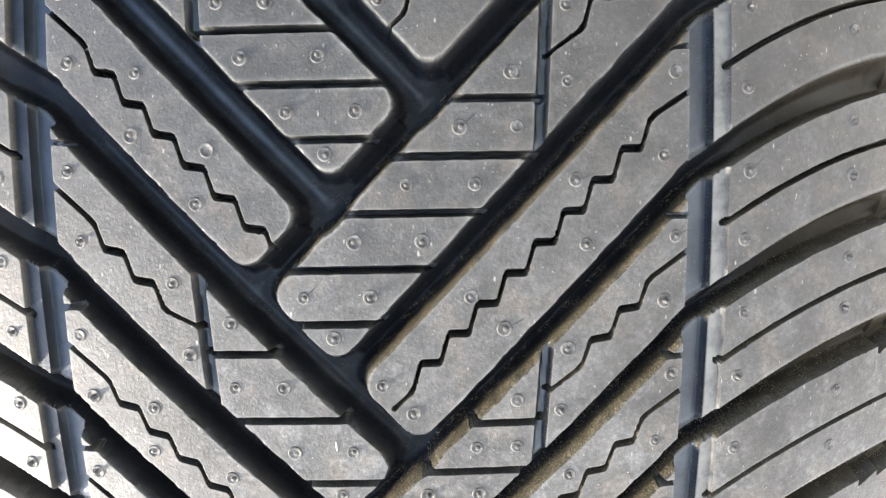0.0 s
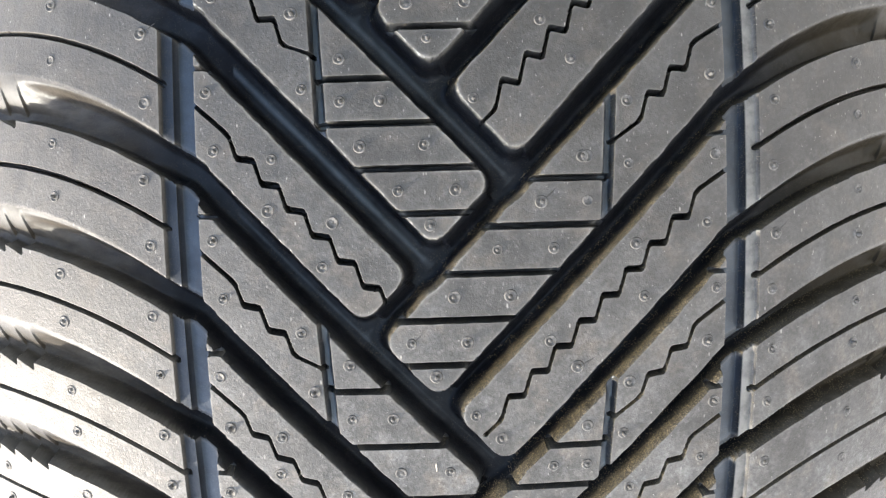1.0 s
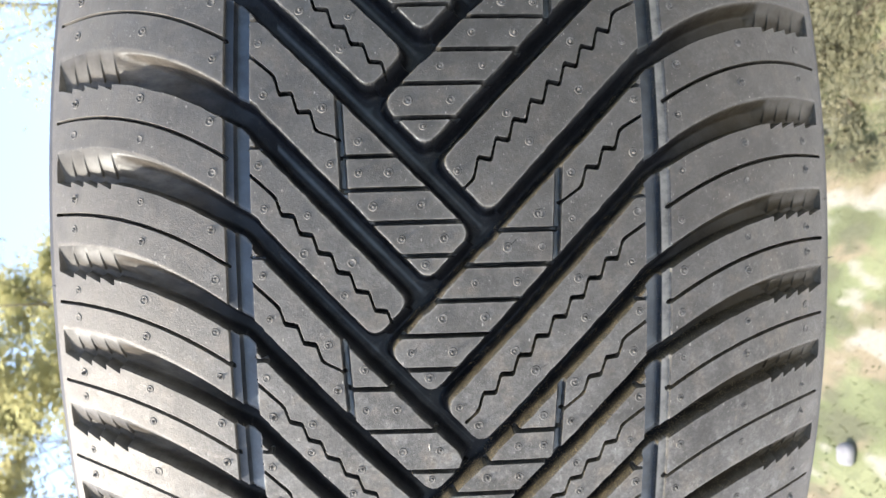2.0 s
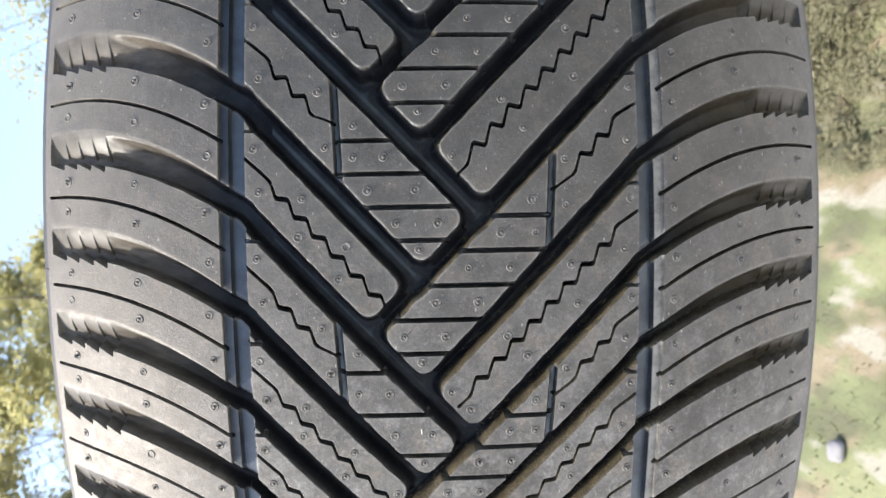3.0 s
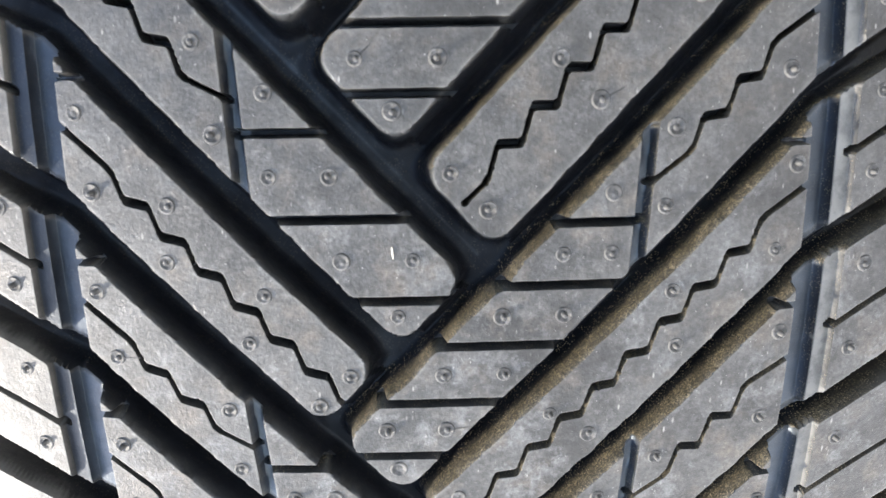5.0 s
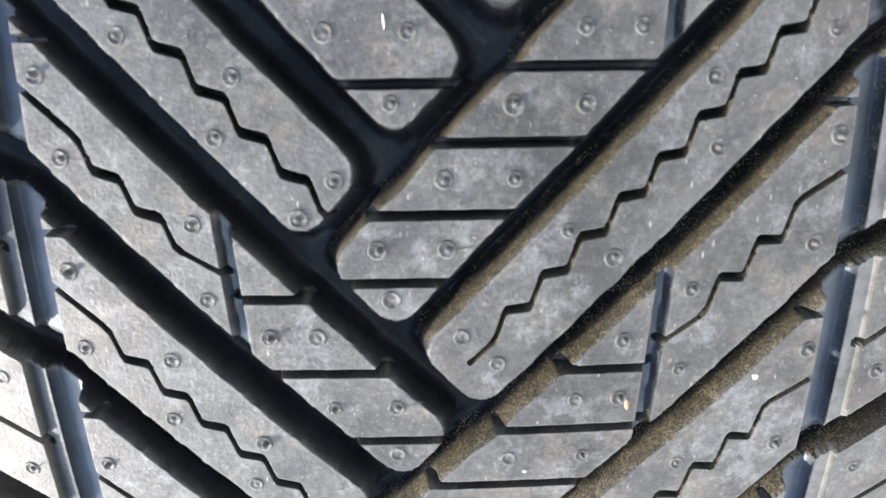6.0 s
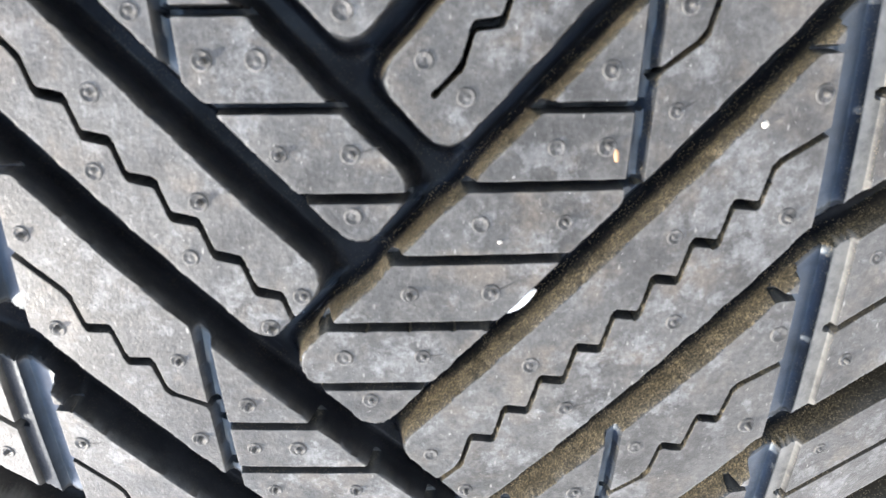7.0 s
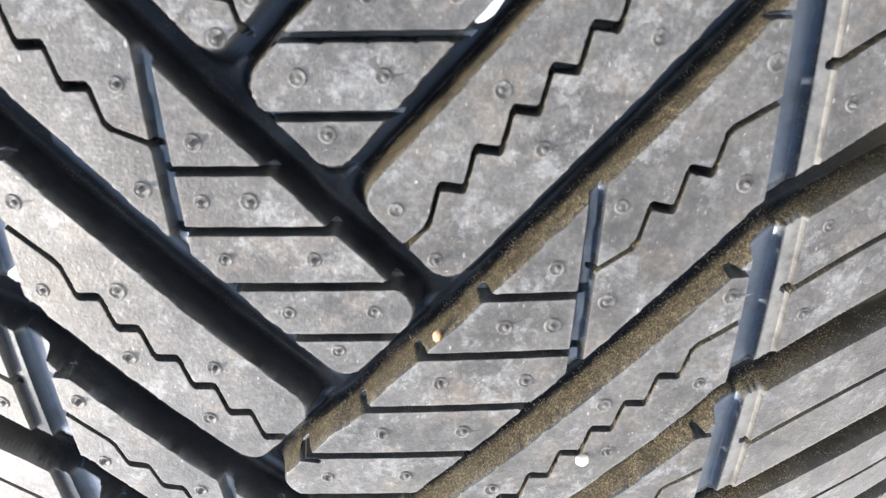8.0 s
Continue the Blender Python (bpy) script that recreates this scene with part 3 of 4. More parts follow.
def tread_fields(us, ss, sipes=True):
    """On a grid: distance outside the main grooves, distance outside all cuts, and the depth."""
    u, s = np.meshgrid(us, ss)
    main, beds = np.full(u.shape, 0.02), np.zeros(u.shape)
    left, ease = main.copy(), main.copy()
    lo, hi = ss[0] * 1000, ss[-1] * 1000
    for side in (-1, 1):
        own = LEFT_AT if side < 0 else RIGHT_AT
        for k in range(-6, PITCHES + 8):
            at = ring(own, k)
            if at + 100 < lo or at - 80 > hi:
                continue
            j0, j1 = np.searchsorted(ss, [(at - 80) / 1000, (at + 100) / 1000])
            if j1 - j0 < 2:
                continue
            w = np.s_[j0:j1]
            f, bed, top = groove_field(u[w], s[w], side, k)
            if side < 0:
                left[w] = np.minimum(left[w], f)
            else:
                ease[w] = np.minimum(ease[w], top)
            main[w] = soft_min(main[w], f, 0.0048)
            beds[w] = np.maximum(beds[w], bed)
    # the moulded edges run a little unevenly
    main = main + 0.00006 * (np.sin(u * 520 + 2.5 * np.sin(s * 230)) + np.sin(s * 610 + 2.0 * np.sin(u * 330)))
    depth = np.minimum(wall_shape(main + 0.0002, DEEP, 0.0027, 2.8), -1.6 * main + np.where(main < -0.0004, 1, 0))
    # the upper wall of the lower half's grooves leans back
    ease = ease + 3 * np.clip(0.0028 - left, 0, None) + 0.0002
    depth = np.minimum(depth, DEEP * (1 - (1 - np.clip(ease / 0.0046, 0, 1)) ** 1.7))
    k = np.clip((np.abs(u) - 0.066) / 0.010, 0, 1)
    depth = np.where(main < 0, depth * (1 - k) + beds * k, 0)
    diag = main.copy()
    # the grooves along the tread, with a ledge on the shoulder's side
    along = np.abs(np.abs(u) - 0.0655) - 0.0029
    ledge = np.abs(np.abs(u) - 0.0695) - 0.0019
    shallow = np.maximum(wall_shape(along, 0.0036, 0.0010), wall_shape(ledge, 0.0014, 0.0005))
    main = soft_min(main, np.minimum(along, ledge), 0.0006)
    cuts = main.copy()
    for side in (-1, 1):
        own = LEFT_AT if side < 0 else RIGHT_AT
        for k in range(-6, PITCHES + 8):
            at = ring(own, k)
            if at + 110 < lo or at - 60 > hi:
                continue
            lines = sipe_lines(side, k) if sipes else []
            if k % 2 == (0 if side < 0 else 1):
                y0, y1 = float(centre_line(at, np.array(0.0345), side)), float(centre_line(ring(own, k + 1), np.array(0.0325), side))
                i0, i1 = np.searchsorted(us, sorted((side * 0.040, side * 0.028)))
                j0, j1 = np.searchsorted(ss, [y0 - 0.004, y1 + 0.004])
                if j1 - j0 > 1:
                    w = np.s_[j0:j1, i0:i1]
                    f = segment_field(u[w], s[w], (side * 0.0347, y0), (side * 0.0327, y1)) - 0.0014
                    shallow[w] = np.maximum(shallow[w], wall_shape(f, 0.0026, 0.0009))
                    main[w] = np.minimum(main[w], f)
                    cuts[w] = np.minimum(cuts[w], f)
            for pts, half, deep in lines:
                for p, q in zip(pts, pts[1:]):
                    i0, i1 = np.searchsorted(us, [min(p[0], q[0]) - 0.002, max(p[0], q[0]) + 0.002])
                    j0, j1 = np.searchsorted(ss, [min(p[1], q[1]) - 0.002, max(p[1], q[1]) + 0.002])
                    if i1 - i0 < 2 or j1 - j0 < 2:
                        continue
                    w = np.s_[j0:j1, i0:i1]
                    f = segment_field(u[w], s[w], p, q) - half + 0.00003 * np.sin(u[w] * 900 + 2 * np.sin(s[w] * 700))
                    shallow[w] = np.maximum(shallow[w], wall_shape(f, deep, 0.0003))
                    cuts[w] = np.minimum(cuts[w], f)
    return u, s, main, cuts, np.maximum(depth, shallow), diag, shallow


def snapped(u, s, cuts, depth, diag, shallow, h):
    """Moves the grid's points that lie next to an edge onto it, so that edges run clean."""
    gs, gu = np.gradient(cuts, h)
    g2 = np.maximum(gu * gu + gs * gs, 0.25)
    near = np.abs(cuts) < 0.5 * h * np.maximum(np.abs(gu), np.abs(gs)) / np.sqrt(g2)
    u2, s2 = np.where(near, u - cuts * gu / g2, u), np.where(near, s - cuts * gs / g2, s)
    d2, f2 = np.where(near | (cuts > 0), 0.0, depth), np.where(near, 0.0, cuts)
    # the same for the lip where a shallow cut drops into a groove
    gs, gu = np.gradient(diag, h)
    g2 = np.maximum(gu * gu + gs * gs, 0.25)
    lip = ~near & (cuts < -0.6 * h) & (np.abs(diag) < 0.5 * h * np.maximum(np.abs(gu), np.abs(gs)) / np.sqrt(g2))
    u2, s2 = np.where(lip, u - diag * gu / g2, u2), np.where(lip, s - diag * gs / g2, s2)
    f2 = np.where((cuts < -0.6 * h) & (np.abs(diag) < 1.6 * h) & ~near, np.where(lip, 0.0, diag), f2)
    return u2, s2, np.where(lip, shallow, d2), f2


def grid_triangles(f):
    ns, nu = f.shape
    i = np.arange((ns - 1) * nu).reshape(ns - 1, nu)[:, :-1]
    a, b, c, d = i, i + 1, i + nu + 1, i + nu
    one = (np.abs(f[:-1, :-1] - f[1:, 1:]) <= np.abs(f[:-1, 1:] - f[1:, :-1]))[..., None]
    t1 = np.where(one, np.stack([a, c, b], -1), np.stack([a, d, b], -1))
    t2 = np.where(one, np.stack([a, d, c], -1), np.stack([b, d, c], -1))
    return np.concatenate([t1.reshape(-1, 3), t2.reshape(-1, 3)])


def triangle_mesh(name, co, tri, slots, mats, marks=None):
    used, back = np.unique(tri, return_inverse=True)
    tri = back.reshape(-1, 3)
    me = bpy.data.meshes.new(name)
    me.vertices.add(len(used))
    me.vertices.foreach_set("co", co[used].astype(np.float32).ravel())
    me.loops.add(tri.size)
    me.loops.foreach_set("vertex_index", tri.astype(np.int32).ravel())
    me.polygons.add(len(tri))
    me.polygons.foreach_set("loop_start", np.arange(0, tri.size, 3, dtype=np.int32))
    me.polygons.foreach_set("material_index", slots.astype(np.int32))
    me.polygons.foreach_set("use_smooth", np.ones(len(tri), dtype=bool))
    for m in mats:
        me.materials.append(m)
    for key, value in (marks or {}).items():
        me.attributes.new(key, "FLOAT", "POINT").data.foreach_set("value", value[used].astype(np.float32))
    me.update(calc_edges=True)
    me.set_sharp_from_angle(angle=radians(38))
    return me


def label_blocks(main):
    """Numbers the raised blocks of a coarse grid and spreads the numbers over the grooves."""
    ns, nu = main.shape
    lab = np.full(main.shape, -1)
    solid = main > 0
    count = 0
    for j, i in zip(*np.nonzero(solid)):
        if lab[j, i] >= 0:
            continue
        stack = [(j, i)]
        lab[j, i] = count
        while stack:
            y, x = stack.pop()
            for y2, x2 in ((y + 1, x), (y - 1, x), (y, x + 1), (y, x - 1)):
                if 0 <= y2 < ns and 0 <= x2 < nu and solid[y2, x2] and lab[y2, x2] < 0:
                    lab[y2, x2] = count
                    stack.append((y2, x2))
        count += 1
    for _ in range(14):
        for dy, dx in ((0, 1), (0, -1), (1, 0), (-1, 0)):
            moved = np.roll(lab, (dy, dx), (0, 1))
            lab = np.where(lab < 0, moved, lab)
    return lab, count


# the tread is drawn on a tyre of 0.39 m; the real one has this share of that size
SIZE = 0.81
TO_WORLD = Matrix.Translation((0, 0, TABLE_HIGH)) @ Matrix.Scale(SIZE, 4) @ Matrix.Translation((0, 0, -TABLE_HIGH))
tyre = tagged(new("tyre"), "dusty black car tyre with V-shaped tread lying on a table", "tyre")
tyre.matrix_world = TO_WORLD


def part(name, me, parent, label=""):
    return tagged_part(new(name, me), parent, label)


def tagged_part(ob, parent, label):
    ob.parent = parent
    if label:
        tagged(ob, label)
    return ob


H = 0.0004
S0, S1 = -0.205, 0.195
us, ss = np.arange(-HALF, HALF + H / 2, H), np.arange(S0, S1 + H / 2, H)
u, s, main, cuts, depth, diag, shallow = tread_fields(us, ss)
u2, s2, d2, f2 = snapped(u, s, cuts, depth, diag, shallow, H)
CUTS = cuts
co = on_tyre(u2, s2, d2).reshape(-1, 3)
tri = grid_triangles(f2)
d_flat = d2.ravel()
tri_depth = d_flat[tri]
floor_face = tri_depth.min(1) > 0.93 * 0.0074
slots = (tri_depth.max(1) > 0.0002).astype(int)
# the leaning rims of the shoulder grooves are as dusty as the tread
dusty_lit_all = (np.clip((0.0014 - d2) / 0.0010, 0, 1) * np.clip((np.abs(u2) - 0.070) / 0.003, 0, 1) * np.where(u2 < 0, 1.0, 0.3)).ravel()
# the end facets are dusty too, and their lit upper part is painted pale
facets = np.clip((np.abs(u2) - 0.1100) / 0.0014, 0, 1) * np.clip((0.0040 - d2) / 0.0010, 0, 1) * np.where(u2 < 0, 1.0, 0.6)
dusty_lit_all = np.maximum(dusty_lit_all, 0.75 * facets.ravel())
# the ledge beside the lower groove along the tread is painted pale as lit
ledge_all = ((u2 > 0.0684) & (u2 < 0.0717) & (d2 < 0.0018) & (main < 0)).ravel()
dusty_lit_all = np.maximum(dusty_lit_all, 0.8 * ledge_all)
# chalky rims: strongest where a groove's wall looks up
gs, gu = np.gradient(cuts, H)
look_up = np.clip(gu / np.maximum(np.hypot(gu, gs), 0.2), 0, 1)
rim_all = (np.exp(-np.maximum(f2, 0) / 0.00016) * np.clip(1 + f2 / 0.0004, 0, 1) * np.where(np.abs(main) < 0.0009, 0.45 - 0.25 * look_up * (u2 > 0), 0.22))
for axis in (0, 1):
    rim_all = 0.76 * rim_all + 0.12 * (np.roll(rim_all, 1, axis) + np.roll(rim_all, -1, axis))
# the edges are chipped and scuffed where the tyre has been rubbed
scuffed = np.exp(-((u2 - 0.004) / 0.036) ** 2 - ((s2 + 0.105) / 0.040) ** 2)
rim_all = np.minimum(rim_all * (0.9 + 1.3 * scuffed), 1).ravel()
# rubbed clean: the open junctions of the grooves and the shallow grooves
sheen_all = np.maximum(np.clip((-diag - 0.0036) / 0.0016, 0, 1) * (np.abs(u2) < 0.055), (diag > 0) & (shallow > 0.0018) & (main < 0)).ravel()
# the lit ledge is painted paler still
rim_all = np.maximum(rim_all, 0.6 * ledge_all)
# blue sky sheen is painted in the open junctions and on leaning upper walls
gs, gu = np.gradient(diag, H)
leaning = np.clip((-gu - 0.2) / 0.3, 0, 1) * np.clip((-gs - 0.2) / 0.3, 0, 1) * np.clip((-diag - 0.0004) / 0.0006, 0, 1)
sky_sheen_all = np.maximum(sheen_all * (0.35 + 0.65 * np.clip((s2 + 0.02) / 0.08, 0, 1)).ravel(), (leaning * np.clip((s2 + 0.01) / 0.06, 0, 1) * (np.abs(u2) < 0.066)).ravel())
# the dust reaches further down the walls towards larger s
reach = 0.0052 + 0.0016 * np.clip((s2 - 0.02) / 0.06, 0, 1)
MARKS = {"rim": rim_all, "dusty": dusty_lit_all, "sheen": sheen_all, "sky_sheen": sky_sheen_all, "upper": np.clip((reach - d2) / 0.0020, 0, 1).ravel()}
step = 3
lab, blocks = label_blocks(main[::step, ::step])
cj, ci = (tri // len(us)).mean(1) / step, (tri % len(us)).mean(1) / step
face_lab = lab[np.clip(cj.round().astype(int), 0, lab.shape[0] - 1), np.clip(ci.round().astype(int), 0, lab.shape[1] - 1)]
face_lab[floor_face | (face_lab < 0)] = blocks


def largest_piece(t):
    """Which of the triangles hang together with most of the others."""
    used, back = np.unique(t, return_inverse=True)
    t = back.reshape(-1, 3)
    mark = np.arange(len(used))
    while True:
        low = mark[t].min(1)
        nxt = mark.copy()
        for c in range(3):
            np.minimum.at(nxt, t[:, c], low)
        nxt = nxt[nxt]
        if (nxt == mark).all():
            break
        mark = nxt
    face = mark[t[:, 0]]
    return face == np.bincount(face).argmax()


order = np.argsort(face_lab, kind="stable")
cut_at = np.searchsorted(face_lab[order], np.arange(blocks + 2))
loose = []
for k in range(blocks + 1):
    pick = order[cut_at[k]:cut_at[k + 1]]
    if k < blocks and len(pick):
        keep = largest_piece(tri[pick])
        loose.append(pick[~keep])
        pick = pick[keep]
    if k < blocks and len(pick) < 60:
        loose.append(pick)
        continue
    if k == blocks:
        pick = np.concatenate([pick, *loose])
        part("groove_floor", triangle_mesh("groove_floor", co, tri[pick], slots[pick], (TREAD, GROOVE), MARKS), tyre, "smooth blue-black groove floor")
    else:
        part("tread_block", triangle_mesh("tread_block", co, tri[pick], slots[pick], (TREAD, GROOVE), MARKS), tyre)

# the rest of the way round
H2 = 0.0016
n2 = int(round((ROUND / 1000 - (S1 - S0)) / H2))
us_b, ss_b = np.linspace(us[0], us[-1], 169), np.linspace(ss[-1], ss[0] + ROUND / 1000, n2 + 1)
u, s, main, cuts, depth, diag, shallow = tread_fields(us_b, ss_b, sipes=False)
u2, s2, d2, f2 = snapped(u, s, cuts, depth, diag, shallow, H2)
tri = grid_triangles(f2)
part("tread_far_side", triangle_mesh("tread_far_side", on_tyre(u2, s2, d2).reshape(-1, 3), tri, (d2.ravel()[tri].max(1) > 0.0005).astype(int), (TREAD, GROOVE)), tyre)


def sidewall(side):
    r0 = float(surface_radius(np.array(HALF)))
    prof = [(HALF - 0.0006, r0 + 0.0002), (HALF + 0.0022, r0 - 0.0022), (HALF + 0.0045, r0 - 0.007), (HALF + 0.0075, r0 - 0.017), (HALF + 0.0100, r0 - 0.030), (HALF + 0.0105, r0 - 0.043),
            (HALF + 0.0080, r0 - 0.056), (HALF + 0.0020, r0 - 0.068), (HALF - 0.0050, r0 - 0.076), (0.1250, r0 - 0.080), (0.1180, r0 - 0.081), (0.1150, r0 - 0.076), (0.1250, r0 - 0.060), (HALF + 0.0010, r0 - 0.043), (0.1300, r0 - 0.020), (0.115, r0 - 0.012)]
    n, k = 240, len(prof)
    verts = [(-r * math.sin(2 * math.pi * i / n), -r * math.cos(2 * math.pi * i / n), MIDDLE - side * x) for i in range(n) for x, r in prof]
    faces = [(i * k + j, i * k + j + 1, ((i + 1) % n) * k + j + 1, ((i + 1) % n) * k + j) for i in range(n) for j in range(k - 1)]
    me = grid_mesh("sidewall", verts, faces)
    me.materials.append(SIDE)
    me.polygons.foreach_set("use_smooth", np.ones(len(faces), dtype=bool))
    return me


for side in (-1, 1):
    part("sidewall", sidewall(side), tyre, "smooth black sidewall")
n = 240
ins = [(-0.112, R - 0.042), (0.112, R - 0.042)]
me = grid_mesh("inner_liner", [(-r * math.sin(2 * math.pi * i / n), -r * math.cos(2 * math.pi * i / n), MIDDLE - x) for i in range(n) for x, r in ins],
               [(2 * i, 2 * i + 1, (2 * i + 3) % (2 * n), (2 * i + 2) % (2 * n)) for i in range(n)])
me.materials.append(SIDE)
part("inner_liner", me, tyre)


# ---- small marks on the tread ----
def vent_mesh(tail, tall):
    """A moulded vent: a thin raised ring with the trimmed stub of rubber in it."""
    bm = bmesh.new()
    n, rings = 14, [(0.00150, -0.00003), (0.00136, 0.00022), (0.00118, 0.00024), (0.00098, 0.00002), (0.00030, 0.00001)]
    loops = [[bm.verts.new((r * math.cos(2 * math.pi * i / n), r * math.sin(2 * math.pi * i / n), z)) for i in range(n)] for r, z in rings]
    for a, b in zip(loops, loops[1:]):
        for i in range(n):
            bm.faces.new((a[i], a[(i + 1) % n], b[(i + 1) % n], b[i]))
    bm.faces.new(loops[-1])
    stub = [[bm.verts.new((0.00018 + r * math.cos(2 * math.pi * i / 7), r * math.sin(2 * math.pi * i / 7), z)) for i in range(7)] for r, z in ((0.00056, -0.0001), (0.00046, 0.00042 * tall), (0.00016, 0.00050 * tall))]
    for a, b in zip(stub, stub[1:]):
        for i in range(7):
            bm.faces.new((a[i], a[(i + 1) % 7], b[(i + 1) % 7], b[i]))
    bm.faces.new(stub[-1])
    if tail:
        # a thread of rubber pressed flat beside it
        a = [bm.verts.new(p) for p in ((0.0009, 0.0001, 0.0), (0.0011, 0.0003, 0.00014), (0.0009, 0.0005, 0.0), (0.0028, 0.0010, 0.00008), (0.0043, 0.0019, 0.0))]
        for q in ((0, 3, 1), (1, 3, 2), (0, 4, 3), (3, 4, 2)):
            bm.faces.new([a[i] for i in q])
    me = bpy.data.meshes.new("vent_mark")
    bm.to_mesh(me)
    bm.free()
    me.polygons.foreach_set("use_smooth", np.ones(len(me.polygons), dtype=bool))
    me.materials.append(TREAD)
    return me


def tyre_frame(u, s, lift=0.0):
    """A pose on the tread: z out of the rubber, x across it."""
    p = [Vector(on_tyre(np.array(a), np.array(b), np.array(-lift))) for a, b in ((u, s), (u + 0.0005, s), (u, s + 0.0005))]
    x, z = (p[1] - p[0]).normalized(), (p[1] - p[0]).cross(p[0] - p[2]).normalized()
    if (p[0] - Vector((0, 0, MIDDLE))).dot(z) < 0:
        z = -z
    y = z.cross(x)
    m = Matrix((x, y, z)).transposed().to_4x4()
    m.translation = p[0]
    return m


VENTS = (vent_mesh(False, 1.0), vent_mesh(True, 1.0), vent_mesh(False, 2.4), vent_mesh(False, 0.1))
rng = random.Random(21)


def clear_of_cuts(u, s):
    j, i = int(round((s - S0) / H)), int(round((u + HALF) / H))
    return 0 <= j < CUTS.shape[0] and 0 <= i < CUTS.shape[1] and CUTS[j, i] > 0.0007


def vent(u, s):
    if not clear_of_cuts(u, s):
        return
    tail = rng.random() < 0.12
    kind = 1 if tail else rng.choice((0, 0, 2, 2, 3))
    ob = new("vent_mark", VENTS[kind])
    ob.matrix_world = tyre_frame(u, s, 0.00002) @ pose(0, 0, 0, 0, 0, rng.uniform(-25, 20) if tail else rng.uniform(0, 360)) @ Matrix.Scale(rng.uniform(0.85, 1.1), 4)
    ob.parent = tyre


UPPER_ROW = {(-1, True): (0.0595, 0.0393), (-1, False): (0.0600, 0.0452, 0.0310, 0.0168), (1, True): (0.0605, 0.0389), (1, False): (0.0603, 0.0400, 0.0190, 0.0018)}
LOWER_ROW = {(-1, True): (0.0582, 0.0376), (-1, False): (0.0589, 0.0465, 0.0340, 0.0225), (1, True): (0.0585, 0.0380), (1, False): (0.0575, 0.0415, 0.0255, 0.0080)}
for side in (-1, 1):
    own, other = (LEFT_AT, RIGHT_AT) if side < 0 else (RIGHT_AT, LEFT_AT)
    for k in range(-1, 9):
        is_long = k % 2 == (0 if side < 0 else 1)
        for rows, share in ((UPPER_ROW, 0.345 if side < 0 else 0.29), (LOWER_ROW, 0.715 if side < 0 else 0.69)):
            for a in rows[side, is_long]:
                vent(side * (a + rng.uniform(-0.0006, 0.0006)), float(middle_between(side, k, np.array(a), share + rng.uniform(-0.02, 0.02))))
        for a, share in ((0.0757, 0.25), (0.1000, 0.27), (0.0750, 0.71), (0.1000, 0.665), (0.1265, 0.34), (0.1270, 0.66)):
            vent(side * a, float(middle_between(side, k, np.array(a), share)))
        if is_long:
            flat = sorted(l[0][0][1] for l in sipe_lines(side, k) if len(l[0]) == 2 and l[0][0][1] == l[0][1][1])
            if not flat:
                continue
            tip_mate = ring(other, k + 1)
            gap = flat[1] - flat[0] if len(flat) > 1 else 0.011
            for y in [flat[0] - 0.45 * gap] + [(p + q) / 2 for p, q in zip(flat, flat[1:])]:
                inner = [groove_foot(ring(own, k), side, y), -groove_foot(tip_mate, -side, y)]
                outer = groove_foot(ring(own, k + 1), side, y)
                for share in (0.33, 0.71):
                    vent(side * min(max(inner) + (outer - max(inner)) * share, 0.0285), y)
            y = flat[-1] + 0.0028
            vent(side * (groove_foot(ring(own, k + 1), side, y) - groove_foot(tip_mate, -side, y)) / 2, y)


# ---- what sticks to the tyre ----
def hair(u, s, out, along, down):
    """A thin spike of moulded rubber left on the tyre's edge."""
    m = tyre_frame(u, s)
    cu = bpy.data.curves.new("spue_hair", "CURVE")
    cu.dimensions, cu.bevel_depth, cu.bevel_resolution = "3D", 0.00032, 2
    sp = cu.splines.new("BEZIER")
    sp.bezier_points.add(2)
    for k, p in enumerate(sp.bezier_points):
        t = k / 2
        p.co = m @ Vector((math.copysign(out * t, u), along * t * t, down * t * t))
        p.handle_left_type = p.handle_right_type = "AUTO"
        p.radius = 1 - 0.6 * t
    cu.materials.append(SIDE)
    ob = new("spue_hair", cu)
    dg = bpy.context.evaluated_depsgraph_get()
    me = bpy.data.meshes.new_from_object(ob.evaluated_get(dg))
    bpy.data.objects.remove(ob)
    me.name = "spue_hair"
    for p in me.polygons:
        p.use_smooth = True
    part("spue_hair", me, tyre)


EDGE = HALF - 0.0002
for u, s, out, along, down in ((EDGE, -0.0823, 0.0060, 0.0003, 0.0), (-EDGE, -0.0797, 0.0034, -0.0004, 0.0), (EDGE, -0.106, 0.0022, -0.0012, -0.0010),
                               (EDGE, -0.0689, 0.0018, -0.0016, -0.0012), (EDGE, -0.0547, 0.0018, -0.0018, -0.0012), (EDGE, -0.0392, 0.0020, -0.0010, -0.0008),
                               (-EDGE, -0.128, 0.0016, 0.0010, -0.0008), (EDGE, -0.012, 0.0015, -0.0014, -0.0010)):
    hair(u, s, out, along, down)


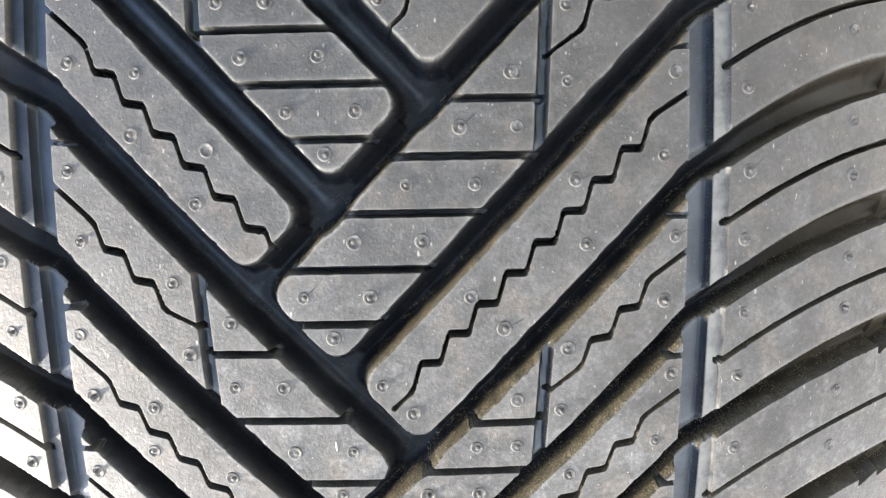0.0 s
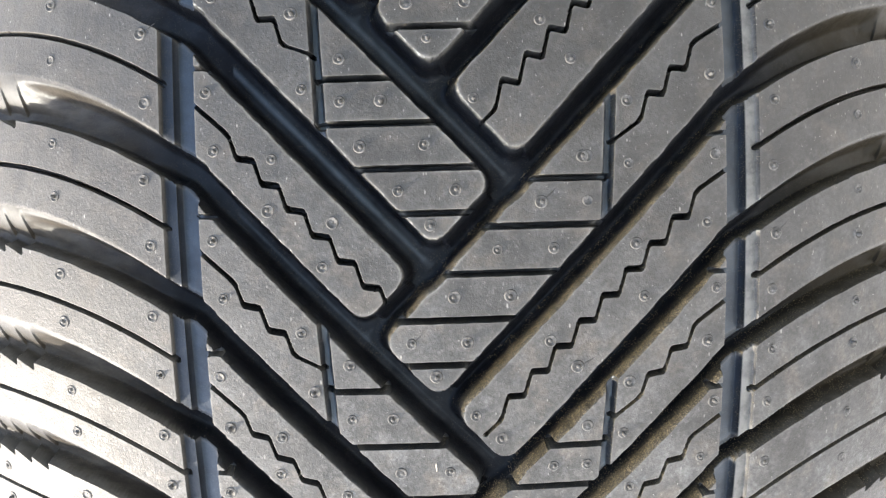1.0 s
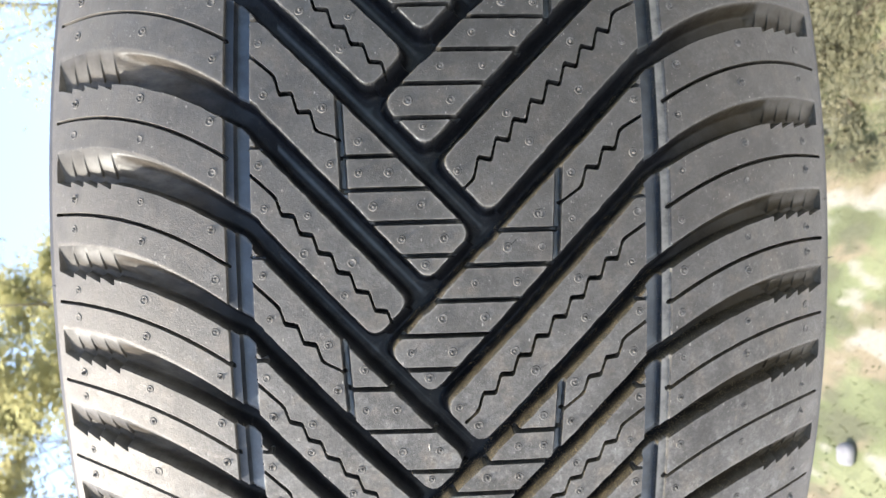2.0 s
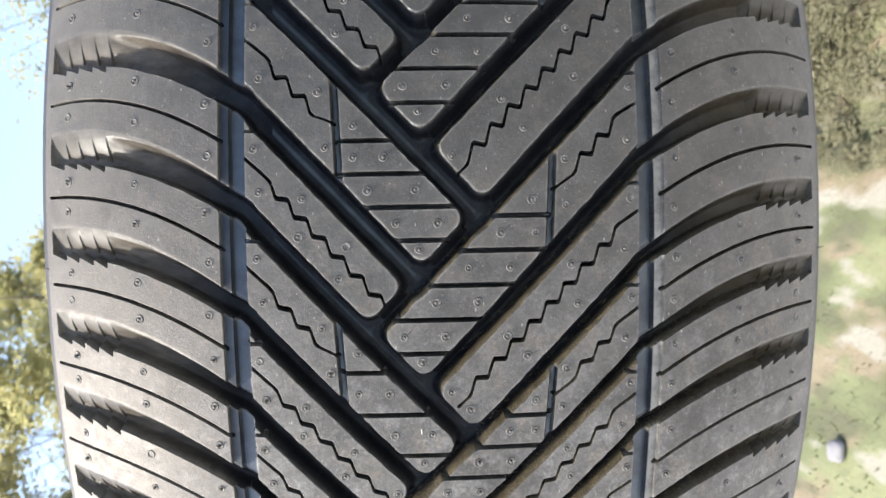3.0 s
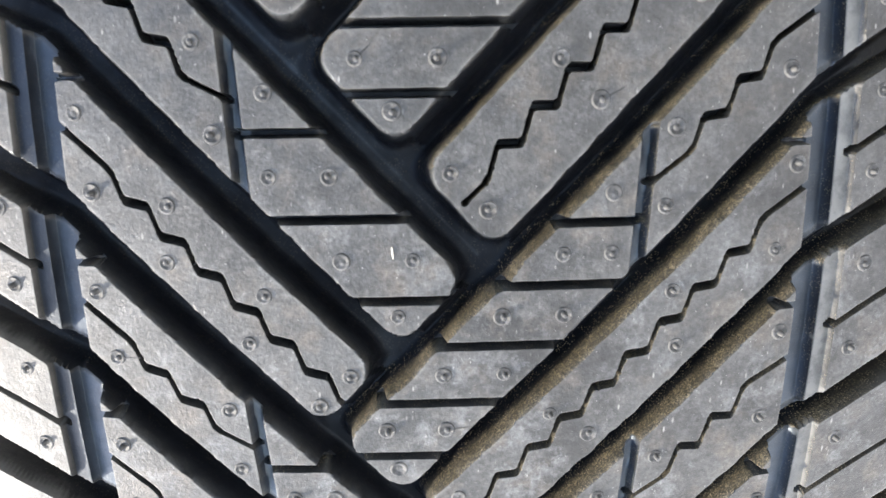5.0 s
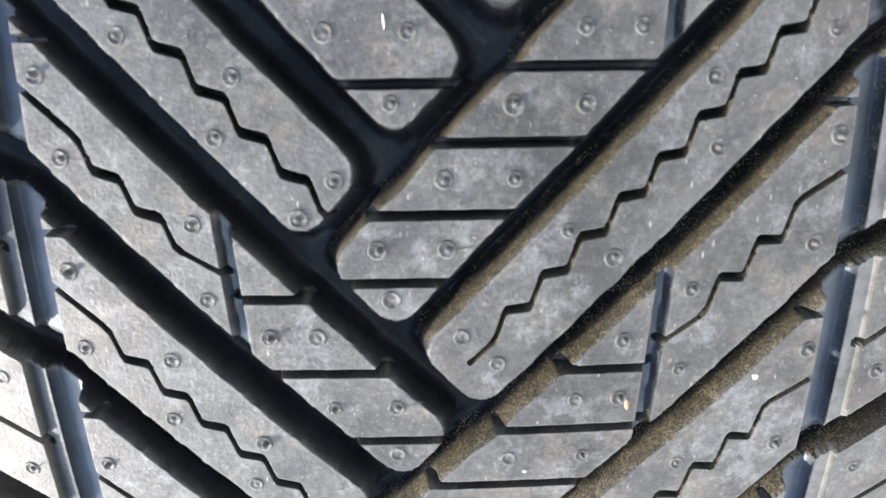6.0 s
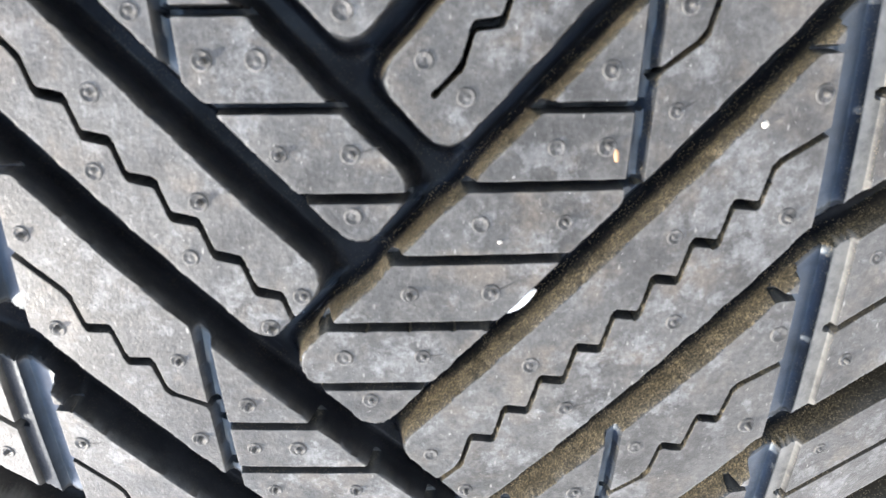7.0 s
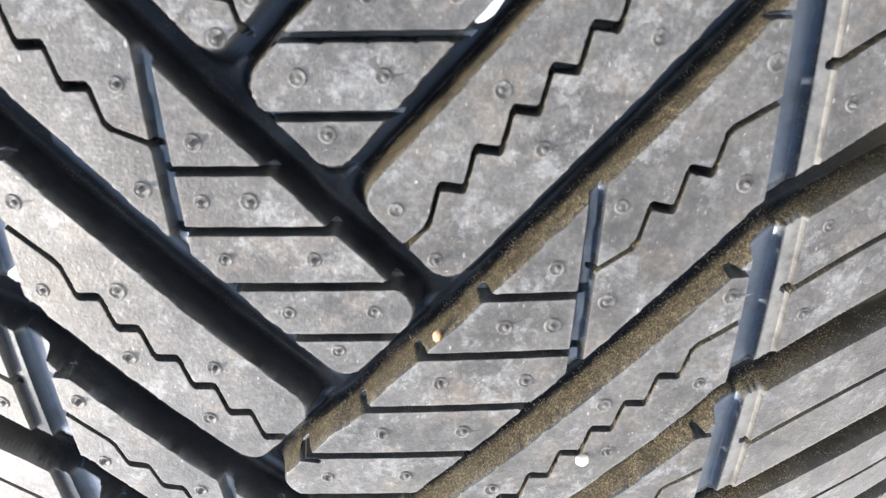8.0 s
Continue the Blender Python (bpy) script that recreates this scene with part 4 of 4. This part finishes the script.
def lump(name, u, s, depth, size, turn, mat, label, category, seed):
    """A small irregular crumb lying on the rubber."""
    bm = bmesh.new()
    bmesh.ops.create_icosphere(bm, subdivisions=2, radius=1)
    for v in bm.verts:
        v.co *= 1 + 0.30 * noise.noise(v.co * 1.7 + Vector((seed, 0, 0)))
    me = bpy.data.meshes.new(name)
    bm.to_mesh(me)
    bm.free()
    for p in me.polygons:
        p.use_smooth = True
    me.materials.append(mat)
    ob = tagged(new(name, me), label, category)
    ob.matrix_world = TO_WORLD @ tyre_frame(u, s, -depth) @ pose(0, 0, size[2] * 0.00055, 0, 0, turn) @ Matrix.Diagonal((*[v / 1000 for v in size], 1))


WHITE = simple("white paint", (0.72, 0.74, 0.76), (0.82, 0.83, 0.84), 600, 0.6)
SEED = simple("dry seed", (0.42, 0.20, 0.09), (0.60, 0.36, 0.20), 500, 0.5)
STONE = simple("pale stone", (0.55, 0.50, 0.42), (0.72, 0.68, 0.60), 700, 0.8)
lump("paint_blob", 0.0168, 0.0588, 0.0016, (3.0, 0.95, 0.8), 42, WHITE, "rough white dab of paint on a groove's wall", "paint mark", 1)
lump("seed", 0.0084, 0.1131, 0.0012, (1.2, 0.8, 0.7), 100, SEED, "small orange-brown seed stuck in a tread groove", "seed", 2)
lump("pebble", 0.0363, 0.1434, 0.0, (1.5, 1.2, 1.1), 20, STONE, "small pale pebble resting on the tread", "pebble", 3)
lump("grit", 0.0518, 0.0310, 0.0, (0.55, 0.5, 0.5), 70, STONE, "tiny pale grain of grit on the tread", "grit", 4)
lump("fleck", 0.0299, 0.0350, 0.0, (0.35, 1.1, 0.25), 8, SEED, "thin reddish dry fleck on the tread", "fleck", 5)
lump("fleck", -0.0086, -0.0269, 0.0, (0.16, 1.2, 0.15), 5, STONE, "thin pale fibre on the tread", "fibre", 6)
lump("grit", 0.0131, 0.0480, 0.0, (0.35, 0.3, 0.3), 10, STONE, "tiny pale grain of grit on the tread", "grit", 7)


def garden_stone(x, y, size, seed):
    bm = bmesh.new()
    bmesh.ops.create_icosphere(bm, subdivisions=3, radius=1)
    for v in bm.verts:
        v.co *= 1 + 0.22 * noise.noise(v.co * 1.3 + Vector((seed, 0, 0)))
        v.co = Vector((v.co.x * size, v.co.y * size * 0.8, v.co.z * size * 0.6))
    me = bpy.data.meshes.new("stone")
    bm.to_mesh(me)
    bm.free()
    for p in me.polygons:
        p.use_smooth = True
    me.materials.append(SLATE)
    ob = tagged(new("stone", me), "pale grey rounded stone lying on the lawn", "stone")
    ob.location = (x, y, size * 0.38)


SLATE = simple("pale grey stone", (0.17, 0.17, 0.19), (0.25, 0.25, 0.27), 25, 0.85, 0.003)
garden_stone(-0.673, 0.755, 0.026, 3)
